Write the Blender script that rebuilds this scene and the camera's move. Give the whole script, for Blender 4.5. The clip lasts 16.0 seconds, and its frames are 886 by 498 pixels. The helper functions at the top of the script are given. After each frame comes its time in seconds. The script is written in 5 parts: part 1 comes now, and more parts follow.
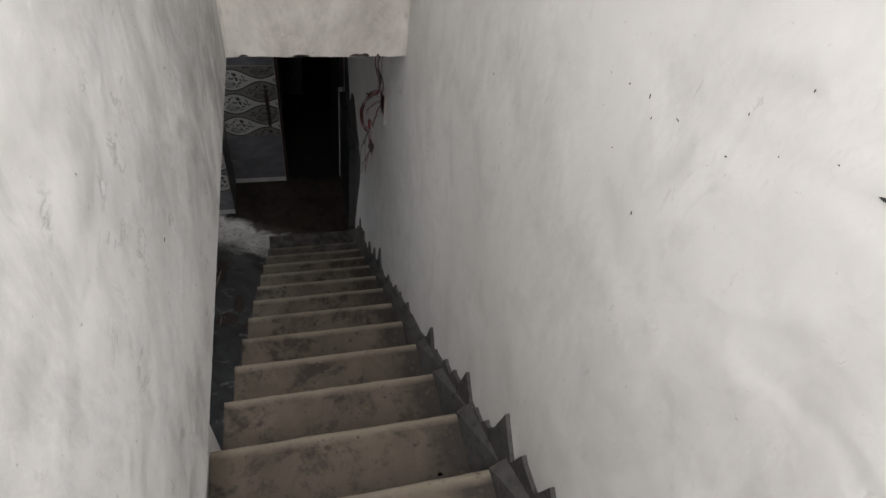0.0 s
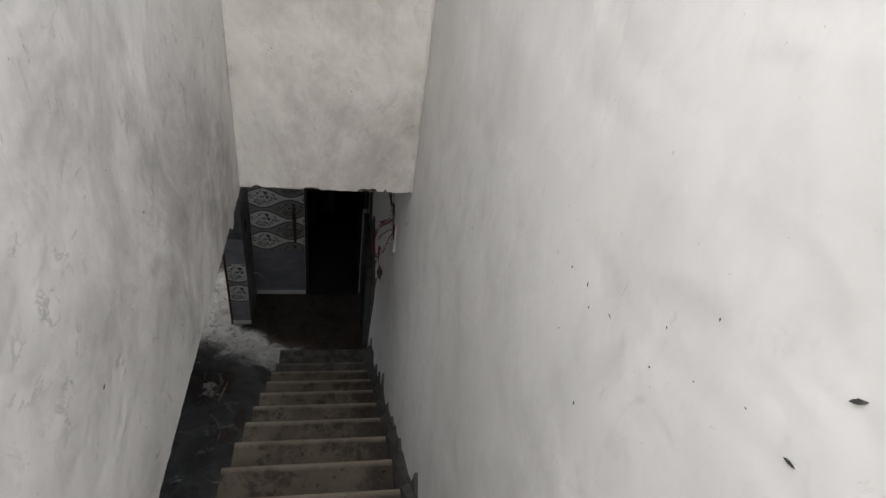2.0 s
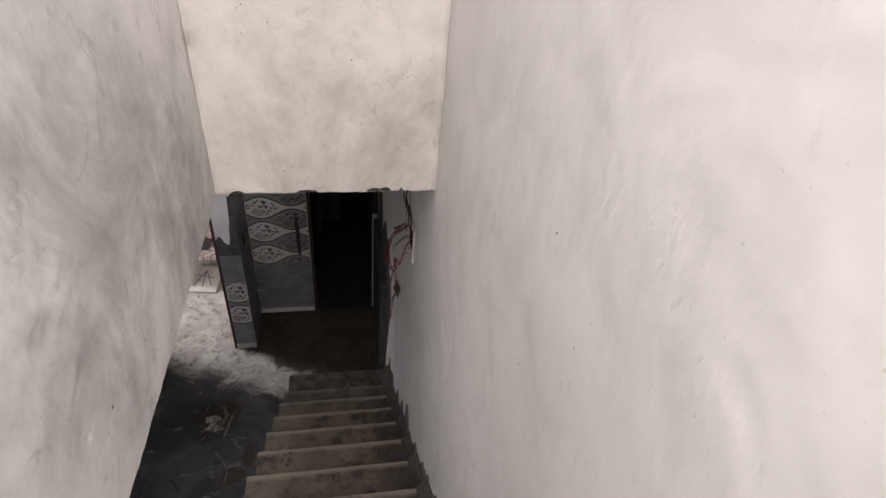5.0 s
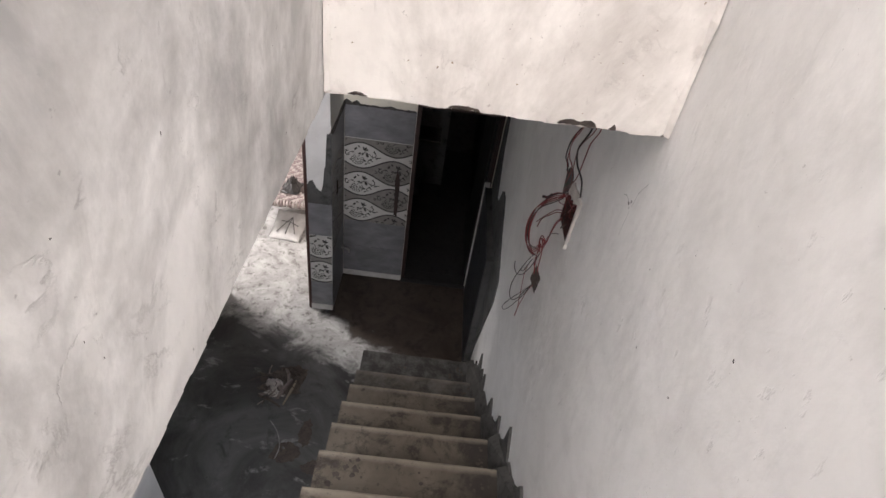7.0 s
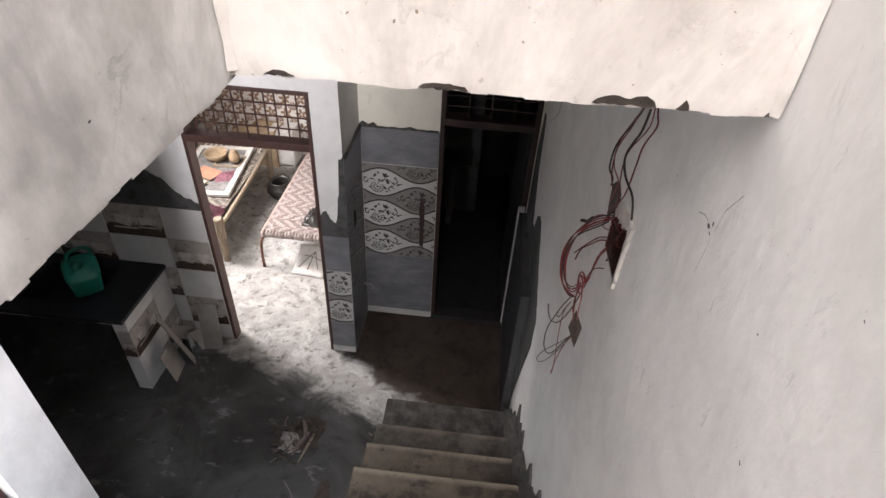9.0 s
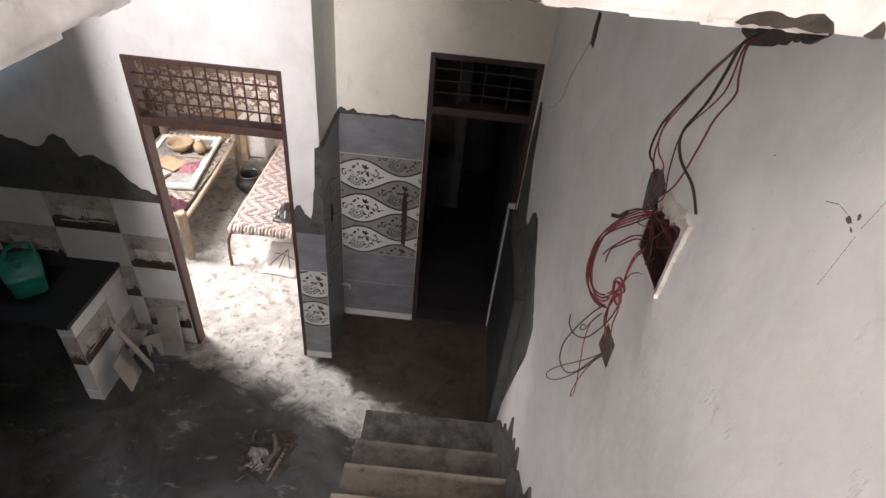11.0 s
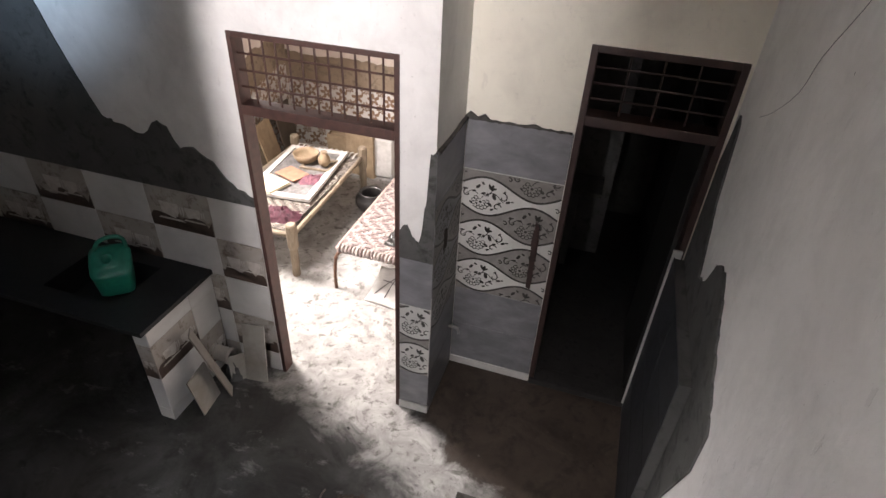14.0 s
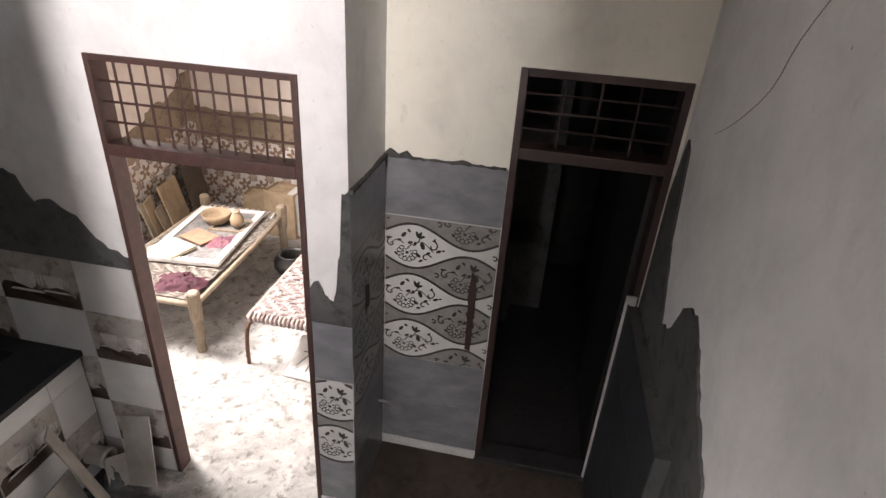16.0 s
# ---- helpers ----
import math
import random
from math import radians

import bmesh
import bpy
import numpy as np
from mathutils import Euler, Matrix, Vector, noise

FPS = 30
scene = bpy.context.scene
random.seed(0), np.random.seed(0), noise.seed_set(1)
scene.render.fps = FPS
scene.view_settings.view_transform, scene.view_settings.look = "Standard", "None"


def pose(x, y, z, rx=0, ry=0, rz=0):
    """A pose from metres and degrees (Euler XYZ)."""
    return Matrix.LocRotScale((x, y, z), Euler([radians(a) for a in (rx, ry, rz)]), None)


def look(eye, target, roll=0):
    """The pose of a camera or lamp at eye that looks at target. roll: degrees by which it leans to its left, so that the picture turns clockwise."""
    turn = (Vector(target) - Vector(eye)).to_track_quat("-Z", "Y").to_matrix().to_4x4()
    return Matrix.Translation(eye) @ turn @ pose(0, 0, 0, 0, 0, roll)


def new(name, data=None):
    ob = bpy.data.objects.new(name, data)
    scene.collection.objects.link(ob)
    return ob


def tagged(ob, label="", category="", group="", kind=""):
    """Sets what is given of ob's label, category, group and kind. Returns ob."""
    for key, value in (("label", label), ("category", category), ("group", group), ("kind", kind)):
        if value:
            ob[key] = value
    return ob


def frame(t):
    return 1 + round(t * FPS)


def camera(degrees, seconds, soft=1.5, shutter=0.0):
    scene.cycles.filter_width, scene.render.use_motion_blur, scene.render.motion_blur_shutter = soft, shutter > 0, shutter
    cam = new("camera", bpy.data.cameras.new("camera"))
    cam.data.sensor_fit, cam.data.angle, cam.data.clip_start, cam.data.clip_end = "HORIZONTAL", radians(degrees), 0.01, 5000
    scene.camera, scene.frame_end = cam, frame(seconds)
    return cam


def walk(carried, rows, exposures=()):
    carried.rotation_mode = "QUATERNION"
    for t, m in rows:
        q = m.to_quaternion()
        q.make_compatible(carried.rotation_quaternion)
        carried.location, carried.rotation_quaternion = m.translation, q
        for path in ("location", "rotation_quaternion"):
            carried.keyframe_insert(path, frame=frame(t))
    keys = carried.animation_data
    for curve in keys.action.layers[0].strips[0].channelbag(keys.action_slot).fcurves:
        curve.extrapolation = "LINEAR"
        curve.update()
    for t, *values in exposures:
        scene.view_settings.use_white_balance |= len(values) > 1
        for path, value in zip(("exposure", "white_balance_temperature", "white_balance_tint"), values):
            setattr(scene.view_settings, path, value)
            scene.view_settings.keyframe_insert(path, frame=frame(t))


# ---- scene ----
cam = camera(76.7, 16.0)
PATH = [
    (0, (-0.571, 0.254, 5.02), (-0.099, 1.494, 3.523), 11.1),
    (0.5, (-0.579, 0.361, 4.966), (-0.224, 1.668, 3.494), 11.0),
    (1, (-0.515, 0.353, 5.092), (-0.194, 1.833, 3.785), 10.7),
    (1.5, (-0.398, 0.359, 5.079), (-0.058, 1.866, 3.809), 7.0),
    (2, (-0.397, 0.326, 5.091), (-0.017, 1.865, 3.872), 9.8),
    (2.5, (-0.437, 0.335, 5.08), (0.114, 1.789, 3.822), 9.9),
    (3, (-0.468, 0.427, 5.01), (-0.071, 1.922, 3.742), 9.1),
    (3.5, (-0.419, 0.543, 4.867), (-0.074, 2.09, 3.648), 7.5),
    (3.7, (-0.408, 0.573, 4.842), (-0.098, 2.128, 3.623), 7.3),
    (6, (-0.377, 1.255, 4.379), (-0.007, 2.792, 3.154), 4.9),
    (6.5, (-0.508, 1.474, 4.150), (-0.264, 2.979, 2.856), 3.4),
    (7, (-0.585, 1.527, 4.136), (-0.503, 3.043, 2.835), 9.3),
    (7.5, (-0.532, 1.699, 4.012), (-0.511, 3.284, 2.792), 4.9),
    (8, (-0.483, 1.786, 3.912), (-0.623, 3.323, 2.640), 1.1),
    (8.5, (-0.455, 1.863, 3.895), (-0.556, 3.431, 2.656), 2.4),
    (10.8, (-0.536, 2.203, 3.609), (-0.667, 3.755, 2.354), 7.9),
    (11, (-0.555, 2.209, 3.642), (-0.546, 3.78, 2.405), 6.3),
    (11.5, (-0.55, 2.306, 3.604), (-0.598, 3.904, 2.402), 5.7),
    (12, (-0.516, 2.385, 3.445), (-0.692, 4.017, 2.302), 1.2),
    (12.5, (-0.507, 2.452, 3.423), (-0.729, 4.035, 2.221), -0.3),
    (13, (-0.56, 2.594, 3.281), (-0.858, 4.254, 2.205), 1.5),
    (13.5, (-0.599, 2.735, 3.263), (-0.839, 4.354, 2.114), 4.6),
    (14, (-0.614, 2.842, 3.139), (-1.065, 4.415, 1.99), 3.1),
    (14.5, (-0.522, 2.919, 3.075), (-0.992, 4.629, 2.151), 0.9),
    (15, (-0.513, 2.949, 3.093), (-0.953, 4.704, 2.241), -0.3),
    (15.5, (-0.568, 3.027, 3.032), (-0.996, 4.739, 2.09), 3.9),
    (16, (-0.622, 3.214, 2.839), (-0.907, 4.957, 1.901), 3.9),
]
EXPOSURES = [(0, -1.28, 6450, 11), (0.5, -1.05, 6650, 14), (1, -1.2, 6650, 14), (1.5, -1.4, 6350, 11), (2, -1.5, 6350, 10), (2.5, -1.48, 6400, 10), (3.5, -1.2, 6750, 17), (6, -0.42, 6700, 17), (6.5, -0.18, 6650, 15), (7, 0.03, 6600, 16), (7.5, 0.02, 6600, 16), (8, 0.32, 6600, 16), (8.5, 0.28, 6600, 16), (11, 0.65, 6800, 17), (12.5, 0.75, 6850, 18), (13.5, 0.75, 6850, 18), (14, 0.72, 6900, 18), (15, 0.55, 6900, 18), (15.5, 0.62, 6900, 18), (16, 0.78, 6900, 18)]
walk(cam, [(t, look(eye, target, roll)) for t, eye, target, roll in PATH], EXPOSURES)

# ---- world and lights ----
world = bpy.data.worlds.new("sky")
scene.world = world
world.use_nodes = True
wn = world.node_tree
sky = wn.nodes.new("ShaderNodeTexSky")
sky.sky_type, sky.sun_disc = "NISHITA", False
sky.sun_elevation, sky.sun_rotation = radians(55), radians(200)
wn.nodes["Background"].inputs["Strength"].default_value = 0.07
wn.links.new(sky.outputs[0], wn.nodes["Background"].inputs["Color"])


def area_lamp(name, m, width, height, watts, colour):
    data = bpy.data.lights.new(name, "AREA")
    data.shape, data.size, data.size_y, data.energy, data.color = "RECTANGLE", width, height, watts, colour
    ob = new(name, data)
    ob.matrix_world = m
    return ob


# daylight in the openings: roof light over the landing, passage window, back room window; the other lamps are added
# fills
area_lamp("roof_light", look((-0.44, 0.2, 6.6), (-0.44, 0.3, 3.0)), 0.8, 2.9, 195, (1.0, 0.985, 0.97))
# added lamp that brightens the wall over the doorway
area_lamp("door_wall_fill", look((-1.155, 0.2, 3.08), (-1.75, 5.0, 2.6)), 0.28, 0.65, 225, (0.98, 0.98, 1.0))
area_lamp("room_light", look((-4.25, 6.45, 2.55), (-2.35, 6.5, 0.0)), 0.9, 1.2, 92, (1.0, 0.98, 0.95)).data.spread = radians(105)
area_lamp("window_light", look((-2.2, 2.2, 1.9), (-1.25, 3.5, 0.0)), 1.0, 1.2, 13, (0.86, 0.93, 1.0)).data.spread = radians(120)
# added blue fill for the glow high on the kitchen wall
area_lamp("kitchen_blue_fill", look((-3.45, 3.12, 2.75), (-3.75, 5.24, 2.85)), 0.5, 0.35, 3.0, (0.50, 0.74, 1.0)).data.spread = radians(48)

# added lamp that brightens the pier beside the passage window
area_lamp("pier_fill", look((-1.22, 2.2, 3.6), (-1.97, 2.9, 1.6)), 0.26, 0.3, 9, (0.84, 0.92, 1.0)).data.spread = radians(70)


# ---- materials ----
class Nodes:
    """A small builder for procedural materials in world-sized coordinates."""

    def __init__(self, name):
        self.m = bpy.data.materials.new(name)
        self.m.use_nodes = True
        self.t = self.m.node_tree
        self.b = self.t.nodes["Principled BSDF"]
        self.pos = self.t.nodes.new("ShaderNodeNewGeometry").outputs["Position"]

    def noise(self, scale, detail=4.0, rough=0.6, stretch=(1, 1, 1), distort=0.0):
        v = self.pos
        if stretch != (1, 1, 1):
            mp = self.t.nodes.new("ShaderNodeMapping")
            mp.inputs["Scale"].default_value = stretch
            self.t.links.new(v, mp.inputs["Vector"])
            v = mp.outputs[0]
        n = self.t.nodes.new("ShaderNodeTexNoise")
        n.inputs["Scale"].default_value, n.inputs["Detail"].default_value = scale, detail
        n.inputs["Roughness"].default_value, n.inputs["Distortion"].default_value = rough, distort
        self.t.links.new(v, n.inputs["Vector"])
        return n.outputs["Fac"]

    def ramp(self, fac, lo, hi, a=0.0, b=1.0):
        r = self.t.nodes.new("ShaderNodeMapRange")
        for i, v in zip((1, 2, 3, 4), (lo, hi, a, b)):
            r.inputs[i].default_value = v
        self.t.links.new(fac, r.inputs[0])
        return r.outputs[0]

    def mix(self, fac, a, b):
        n = self.t.nodes.new("ShaderNodeMix")
        n.data_type = "RGBA"
        for s, v in ((n.inputs[0], fac), (n.inputs[6], a), (n.inputs[7], b)):
            if isinstance(v, tuple):
                s.default_value = (*v, 1)
            elif isinstance(v, (int, float)):
                s.default_value = v
            else:
                self.t.links.new(v, s)
        return n.outputs[2]

    def calc(self, op, a, b=0.0):
        n = self.t.nodes.new("ShaderNodeMath")
        n.operation = op
        for i, v in ((0, a), (1, b)):
            if isinstance(v, (int, float)):
                n.inputs[i].default_value = v
            else:
                self.t.links.new(v, n.inputs[i])
        return n.outputs[0]

    def axes(self, v):
        n = self.t.nodes.new("ShaderNodeSeparateXYZ")
        self.t.links.new(v, n.inputs[0])
        return n.outputs[0], n.outputs[1], n.outputs[2]

    def random(self):
        return self.t.nodes.new("ShaderNodeObjectInfo").outputs["Random"]

    def island(self):
        return self.t.nodes.new("ShaderNodeNewGeometry").outputs["Random Per Island"]

    def done(self, colour, rough=0.8, bump=None, strength=0.3, dist=0.01, metal=0.0, spec=0.5):
        for key, v in (("Base Color", colour), ("Roughness", rough)):
            if isinstance(v, tuple):
                self.b.inputs[key].default_value = (*v, 1)
            elif isinstance(v, (int, float)):
                self.b.inputs[key].default_value = v
            else:
                self.t.links.new(v, self.b.inputs[key])
        self.b.inputs["Metallic"].default_value = metal
        self.b.inputs["Specular IOR Level"].default_value = spec
        if bump is not None:
            n = self.t.nodes.new("ShaderNodeBump")
            n.inputs["Strength"].default_value, n.inputs["Distance"].default_value = strength, dist
            self.t.links.new(bump, n.inputs["Height"])
            self.t.links.new(n.outputs[0], self.b.inputs["Normal"])
        return self.m


def plaster(name, light, mid, dark, stain=0.6, ridges=0.5, lumps=3.0, soot=(0.54, 0.76), rub=None):
    n = Nodes(name)
    c = n.mix(n.ramp(n.noise(1.1, 6, 0.6, distort=0.3), 0.38, 0.66), light, mid)
    cloud = n.ramp(n.noise(4.2, 7, 0.62, distort=0.5), 0.46, 0.72, 0, 0.55)
    c = n.mix(cloud, c, tuple(0.55 * a + 0.45 * b for a, b in zip(mid, dark)))
    pale = n.ramp(n.noise(2.7, 6, 0.6, (1, 1, 0.8), 0.9), 0.54, 0.70, 0, 0.5)
    c = n.mix(pale, c, tuple(min(1.0, v * 1.08) for v in light))
    smudge = n.ramp(n.noise(1.9, 9, 0.7, (1, 1, 0.7), 0.35), *soot, 0, stain)
    c = n.mix(smudge, c, dark)
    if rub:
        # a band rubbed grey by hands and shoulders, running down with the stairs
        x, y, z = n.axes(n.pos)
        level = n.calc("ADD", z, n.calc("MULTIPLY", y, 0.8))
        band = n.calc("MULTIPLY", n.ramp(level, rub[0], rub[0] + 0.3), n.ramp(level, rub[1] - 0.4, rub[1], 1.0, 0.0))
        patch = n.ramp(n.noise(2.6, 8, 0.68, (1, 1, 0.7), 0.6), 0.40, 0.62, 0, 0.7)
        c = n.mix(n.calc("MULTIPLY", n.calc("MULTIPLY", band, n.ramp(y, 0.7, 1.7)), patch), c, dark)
    # trowel ridges: broken thin lines where a smooth field crosses its middle
    field = n.calc("ABSOLUTE", n.calc("SUBTRACT", n.noise(4.5, 7, 0.62, (1, 1, 1.3), 0.6), 0.5))
    line = n.calc("MULTIPLY", n.ramp(field, 0.0, 0.02, 1.0, 0.0), n.ramp(n.noise(8.5, 3, 0.5), 0.56, 0.66))
    line = n.calc("MULTIPLY", line, ridges)
    c = n.mix(n.calc("MULTIPLY", line, 0.55), c, dark)
    speck = n.ramp(n.noise(60, 3, 0.6), 0.69, 0.75, 0, 0.6)
    c = n.mix(speck, c, dark)
    scuff = n.ramp(n.noise(11, 8, 0.72, (1.0, 1.0, 0.55), 0.8), 0.60, 0.72, 0, 0.45 * stain)
    c = n.mix(scuff, c, dark)
    relief = n.calc("ADD", n.calc("MULTIPLY", n.noise(4.0, 3, 0.5, distort=0.25), lumps), n.calc("MULTIPLY", n.noise(13, 4, 0.5), 0.8))
    # small nicks and dabs left by the trowel
    nick = n.calc("MULTIPLY", n.ramp(n.noise(17, 5, 0.6, (1, 1, 0.5), 0.2), 0.63, 0.68), n.ramp(n.noise(1.7, 3, 0.5), 0.44, 0.60))
    c = n.mix(n.calc("MULTIPLY", nick, 0.16 + 0.2 * stain), c, dark)
    dab = n.ramp(n.noise(9, 4, 0.55, (1, 1, 0.7), 0.25), 0.57, 0.66, 0, 0.14)
    relief = n.calc("ADD", relief, n.calc("SUBTRACT", dab, n.calc("MULTIPLY", nick, 0.3)))
    relief = n.calc("SUBTRACT", relief, n.calc("MULTIPLY", line, 0.22))
    return n.done(c, 0.85, relief, 0.26, 0.016, spec=0.25)


def rough_mineral(name, a, b, c, scale=2.0, rough=0.85, strength=0.5):
    n = Nodes(name)
    col = n.mix(n.ramp(n.noise(scale, 6, 0.65, distort=0.7), 0.35, 0.65), a, b)
    col = n.mix(n.ramp(n.noise(scale * 5, 6, 0.7, distort=0.4), 0.52, 0.66), col, c)
    return n.done(col, rough, n.noise(scale * 12, 8, 0.7), strength, 0.012, spec=0.3)


def plain(name, a, b, rough=0.5, scale=14.0, metal=0.0, strength=0.15, stretch=(1, 1, 1), spec=0.5):
    n = Nodes(name)
    col = n.mix(n.ramp(n.noise(scale, 5, 0.6, stretch, 0.3), 0.35, 0.68), a, b)
    return n.done(col, rough, n.noise(scale * 4, 5, 0.6, stretch), strength, 0.004, metal, spec)


PLASTER = plaster("white_plaster", (0.76, 0.75, 0.735), (0.69, 0.68, 0.665), (0.42, 0.41, 0.395), 0.4, 0.12, 2.5)
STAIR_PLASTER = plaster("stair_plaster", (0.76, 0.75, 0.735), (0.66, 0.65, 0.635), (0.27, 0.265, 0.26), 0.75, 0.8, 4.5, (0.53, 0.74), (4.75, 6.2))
WARM_PLASTER = plaster("warm_plaster", (0.74, 0.705, 0.66), (0.62, 0.585, 0.545), (0.30, 0.27, 0.245), 0.85, 0.5, 7.0, (0.46, 0.74))
CREAM_PLASTER = plaster("cream_plaster", (0.80, 0.77, 0.67), (0.75, 0.715, 0.62), (0.5, 0.47, 0.42), 0.35)
PINK_PLASTER = plaster("pink_plaster", (0.74, 0.675, 0.62), (0.68, 0.61, 0.56), (0.42, 0.35, 0.30))
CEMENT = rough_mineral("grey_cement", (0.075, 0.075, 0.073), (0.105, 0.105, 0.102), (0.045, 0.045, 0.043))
BARE_CEILING = rough_mineral("bare_ceiling_cement", (0.48, 0.47, 0.455), (0.41, 0.40, 0.39), (0.30, 0.29, 0.28))
BROWN_CEMENT = rough_mineral("brown_cement", (0.30, 0.24, 0.18), (0.22, 0.17, 0.12), (0.14, 0.11, 0.08))
SKIRT = rough_mineral("dark_cement", (0.06, 0.057, 0.053), (0.09, 0.086, 0.08), (0.035, 0.032, 0.03), 5.0)


def floor_material():
    """Bare concrete: damp grey, a painted pool of light out of the doorway, brown stains before the far door."""
    n = Nodes("concrete_floor")
    x, y, z = n.axes(n.pos)
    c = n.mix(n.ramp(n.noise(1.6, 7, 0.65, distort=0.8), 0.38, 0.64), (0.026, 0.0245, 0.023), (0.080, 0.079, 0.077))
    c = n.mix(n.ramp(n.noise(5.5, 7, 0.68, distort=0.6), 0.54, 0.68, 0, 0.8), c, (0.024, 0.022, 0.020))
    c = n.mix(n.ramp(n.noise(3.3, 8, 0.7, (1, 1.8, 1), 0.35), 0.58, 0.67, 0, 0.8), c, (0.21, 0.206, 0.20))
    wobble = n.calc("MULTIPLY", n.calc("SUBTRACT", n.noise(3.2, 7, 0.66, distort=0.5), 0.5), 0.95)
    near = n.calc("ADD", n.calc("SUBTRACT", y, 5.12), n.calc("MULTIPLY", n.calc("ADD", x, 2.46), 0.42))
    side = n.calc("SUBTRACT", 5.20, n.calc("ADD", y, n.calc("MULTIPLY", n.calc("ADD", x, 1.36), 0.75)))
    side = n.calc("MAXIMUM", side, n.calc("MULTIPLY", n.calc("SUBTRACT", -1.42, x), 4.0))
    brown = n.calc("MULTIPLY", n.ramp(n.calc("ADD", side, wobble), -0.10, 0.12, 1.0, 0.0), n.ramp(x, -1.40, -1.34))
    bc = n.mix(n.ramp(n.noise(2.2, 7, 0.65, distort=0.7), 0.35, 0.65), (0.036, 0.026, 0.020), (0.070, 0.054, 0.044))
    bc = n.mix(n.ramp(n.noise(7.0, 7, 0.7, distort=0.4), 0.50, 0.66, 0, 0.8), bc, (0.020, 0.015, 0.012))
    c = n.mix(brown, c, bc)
    # doorway light painted pale on the floor, cut off along jamb and pillar lines
    light_pool = n.calc("MULTIPLY", n.ramp(n.calc("ADD", near, wobble), -0.06, 0.16), n.ramp(n.calc("ADD", side, wobble), -0.04, 0.14))
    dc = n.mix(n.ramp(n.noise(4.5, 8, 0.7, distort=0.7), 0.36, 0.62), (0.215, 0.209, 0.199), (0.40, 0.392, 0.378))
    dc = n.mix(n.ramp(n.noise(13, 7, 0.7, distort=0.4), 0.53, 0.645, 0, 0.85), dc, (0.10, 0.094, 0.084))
    c = n.mix(light_pool, c, dc)
    return n.done(c, n.ramp(n.noise(2.6, 5, 0.6), 0.35, 0.7, 0.5, 0.8), n.noise(15, 8, 0.7), 0.45, 0.012, spec=0.3)


def step_material():
    """Beige stone treads blotched with brown stains; back shade and lit nosing are painted in."""
    n = Nodes("stair_stone")
    ob = n.t.nodes.new("ShaderNodeTexCoord").outputs["Object"]
    x, y, z = n.axes(ob)
    c = n.mix(n.ramp(n.noise(3.0, 6, 0.65, distort=0.7), 0.35, 0.65), (0.120, 0.100, 0.076), (0.074, 0.060, 0.045))
    wob = n.calc("MULTIPLY", n.calc("SUBTRACT", n.noise(7, 6, 0.65), 0.5), 0.10)
    # shade of the step above, painted on the back of each tread
    back_shade = n.ramp(n.calc("ADD", y, n.calc("MULTIPLY", wob, 1.6)), -0.25, -0.10, 0.45, 0.0)
    c = n.mix(back_shade, c, (0.050, 0.040, 0.031))
    blotch = n.ramp(n.noise(5.2, 9, 0.76, distort=0.25), 0.49, 0.60, 0, 0.9)
    c = n.mix(blotch, c, (0.030, 0.023, 0.018))
    end = n.ramp(n.calc("ADD", x, n.calc("MULTIPLY", wob, 3.5)), -0.26, -0.12, 0, 0.88)
    c = n.mix(end, c, (0.028, 0.023, 0.019))
    # light caught by the nosing, painted as a paler edge
    lit_edge = n.ramp(n.calc("ADD", y, n.calc("MULTIPLY", wob, 0.5)), -0.045, -0.012, 0.0, 0.8)
    c = n.mix(lit_edge, c, (0.215, 0.182, 0.142))
    c = n.mix(n.ramp(n.noise(26, 6, 0.7), 0.60, 0.68, 0, 0.7), c, (0.045, 0.036, 0.03))
    # the lowest treads are smeared with grey cement
    px, py, pz = n.axes(n.pos)
    grey = n.ramp(n.calc("ADD", pz, n.calc("MULTIPLY", wob, 4.0)), 0.34, 0.80, 0.9, 0.0)
    c = n.mix(grey, c, n.mix(n.ramp(n.noise(9, 7, 0.7), 0.42, 0.62), (0.022, 0.021, 0.019), (0.075, 0.073, 0.07)))
    return n.done(c, 0.75, n.noise(34, 8, 0.7), 0.45, 0.010, spec=0.3)


FLOOR = floor_material()
STEP = step_material()
GREY_TILE = plain("grey_tile", (0.15, 0.15, 0.162), (0.235, 0.235, 0.25), 0.32, 5, 0.0, 0.12, (1, 1, 2.2))
WHITE_TILE = plain("white_tile", (0.64, 0.63, 0.61), (0.55, 0.54, 0.52), 0.25, 5)
# grey tile again, darkened for the shade on the side wall dado
SHADED_TILE = rough_mineral("shaded_grey_tile", (0.040, 0.042, 0.048), (0.062, 0.064, 0.071), (0.02, 0.02, 0.02), 4.0, 0.4, 0.1)
DIRTY_TILE = plain("dirty_tile", (0.36, 0.335, 0.305), (0.22, 0.195, 0.165), 0.5, 5)
PATTERN_GREY = plain("pattern_grey", (0.20, 0.188, 0.175), (0.26, 0.245, 0.23), 0.4, 20)
INK = plain("pattern_ink", (0.03, 0.028, 0.026), (0.05, 0.045, 0.04), 0.4, 30)
PRINT = rough_mineral("printed_tile", (0.34, 0.30, 0.265), (0.44, 0.41, 0.375), (0.17, 0.135, 0.105), 2.2, 0.3, 0.05)
PRINT_PALE = plain("printed_pale", (0.60, 0.57, 0.53), (0.44, 0.40, 0.36), 0.3, 25)
BROWN_BAND = plain("brown_tile_band", (0.05, 0.032, 0.024), (0.09, 0.06, 0.045), 0.35, 18)
GRANITE = rough_mineral("black_granite", (0.010, 0.010, 0.011), (0.016, 0.016, 0.017), (0.028, 0.028, 0.028), 30, 0.42, 0.03)
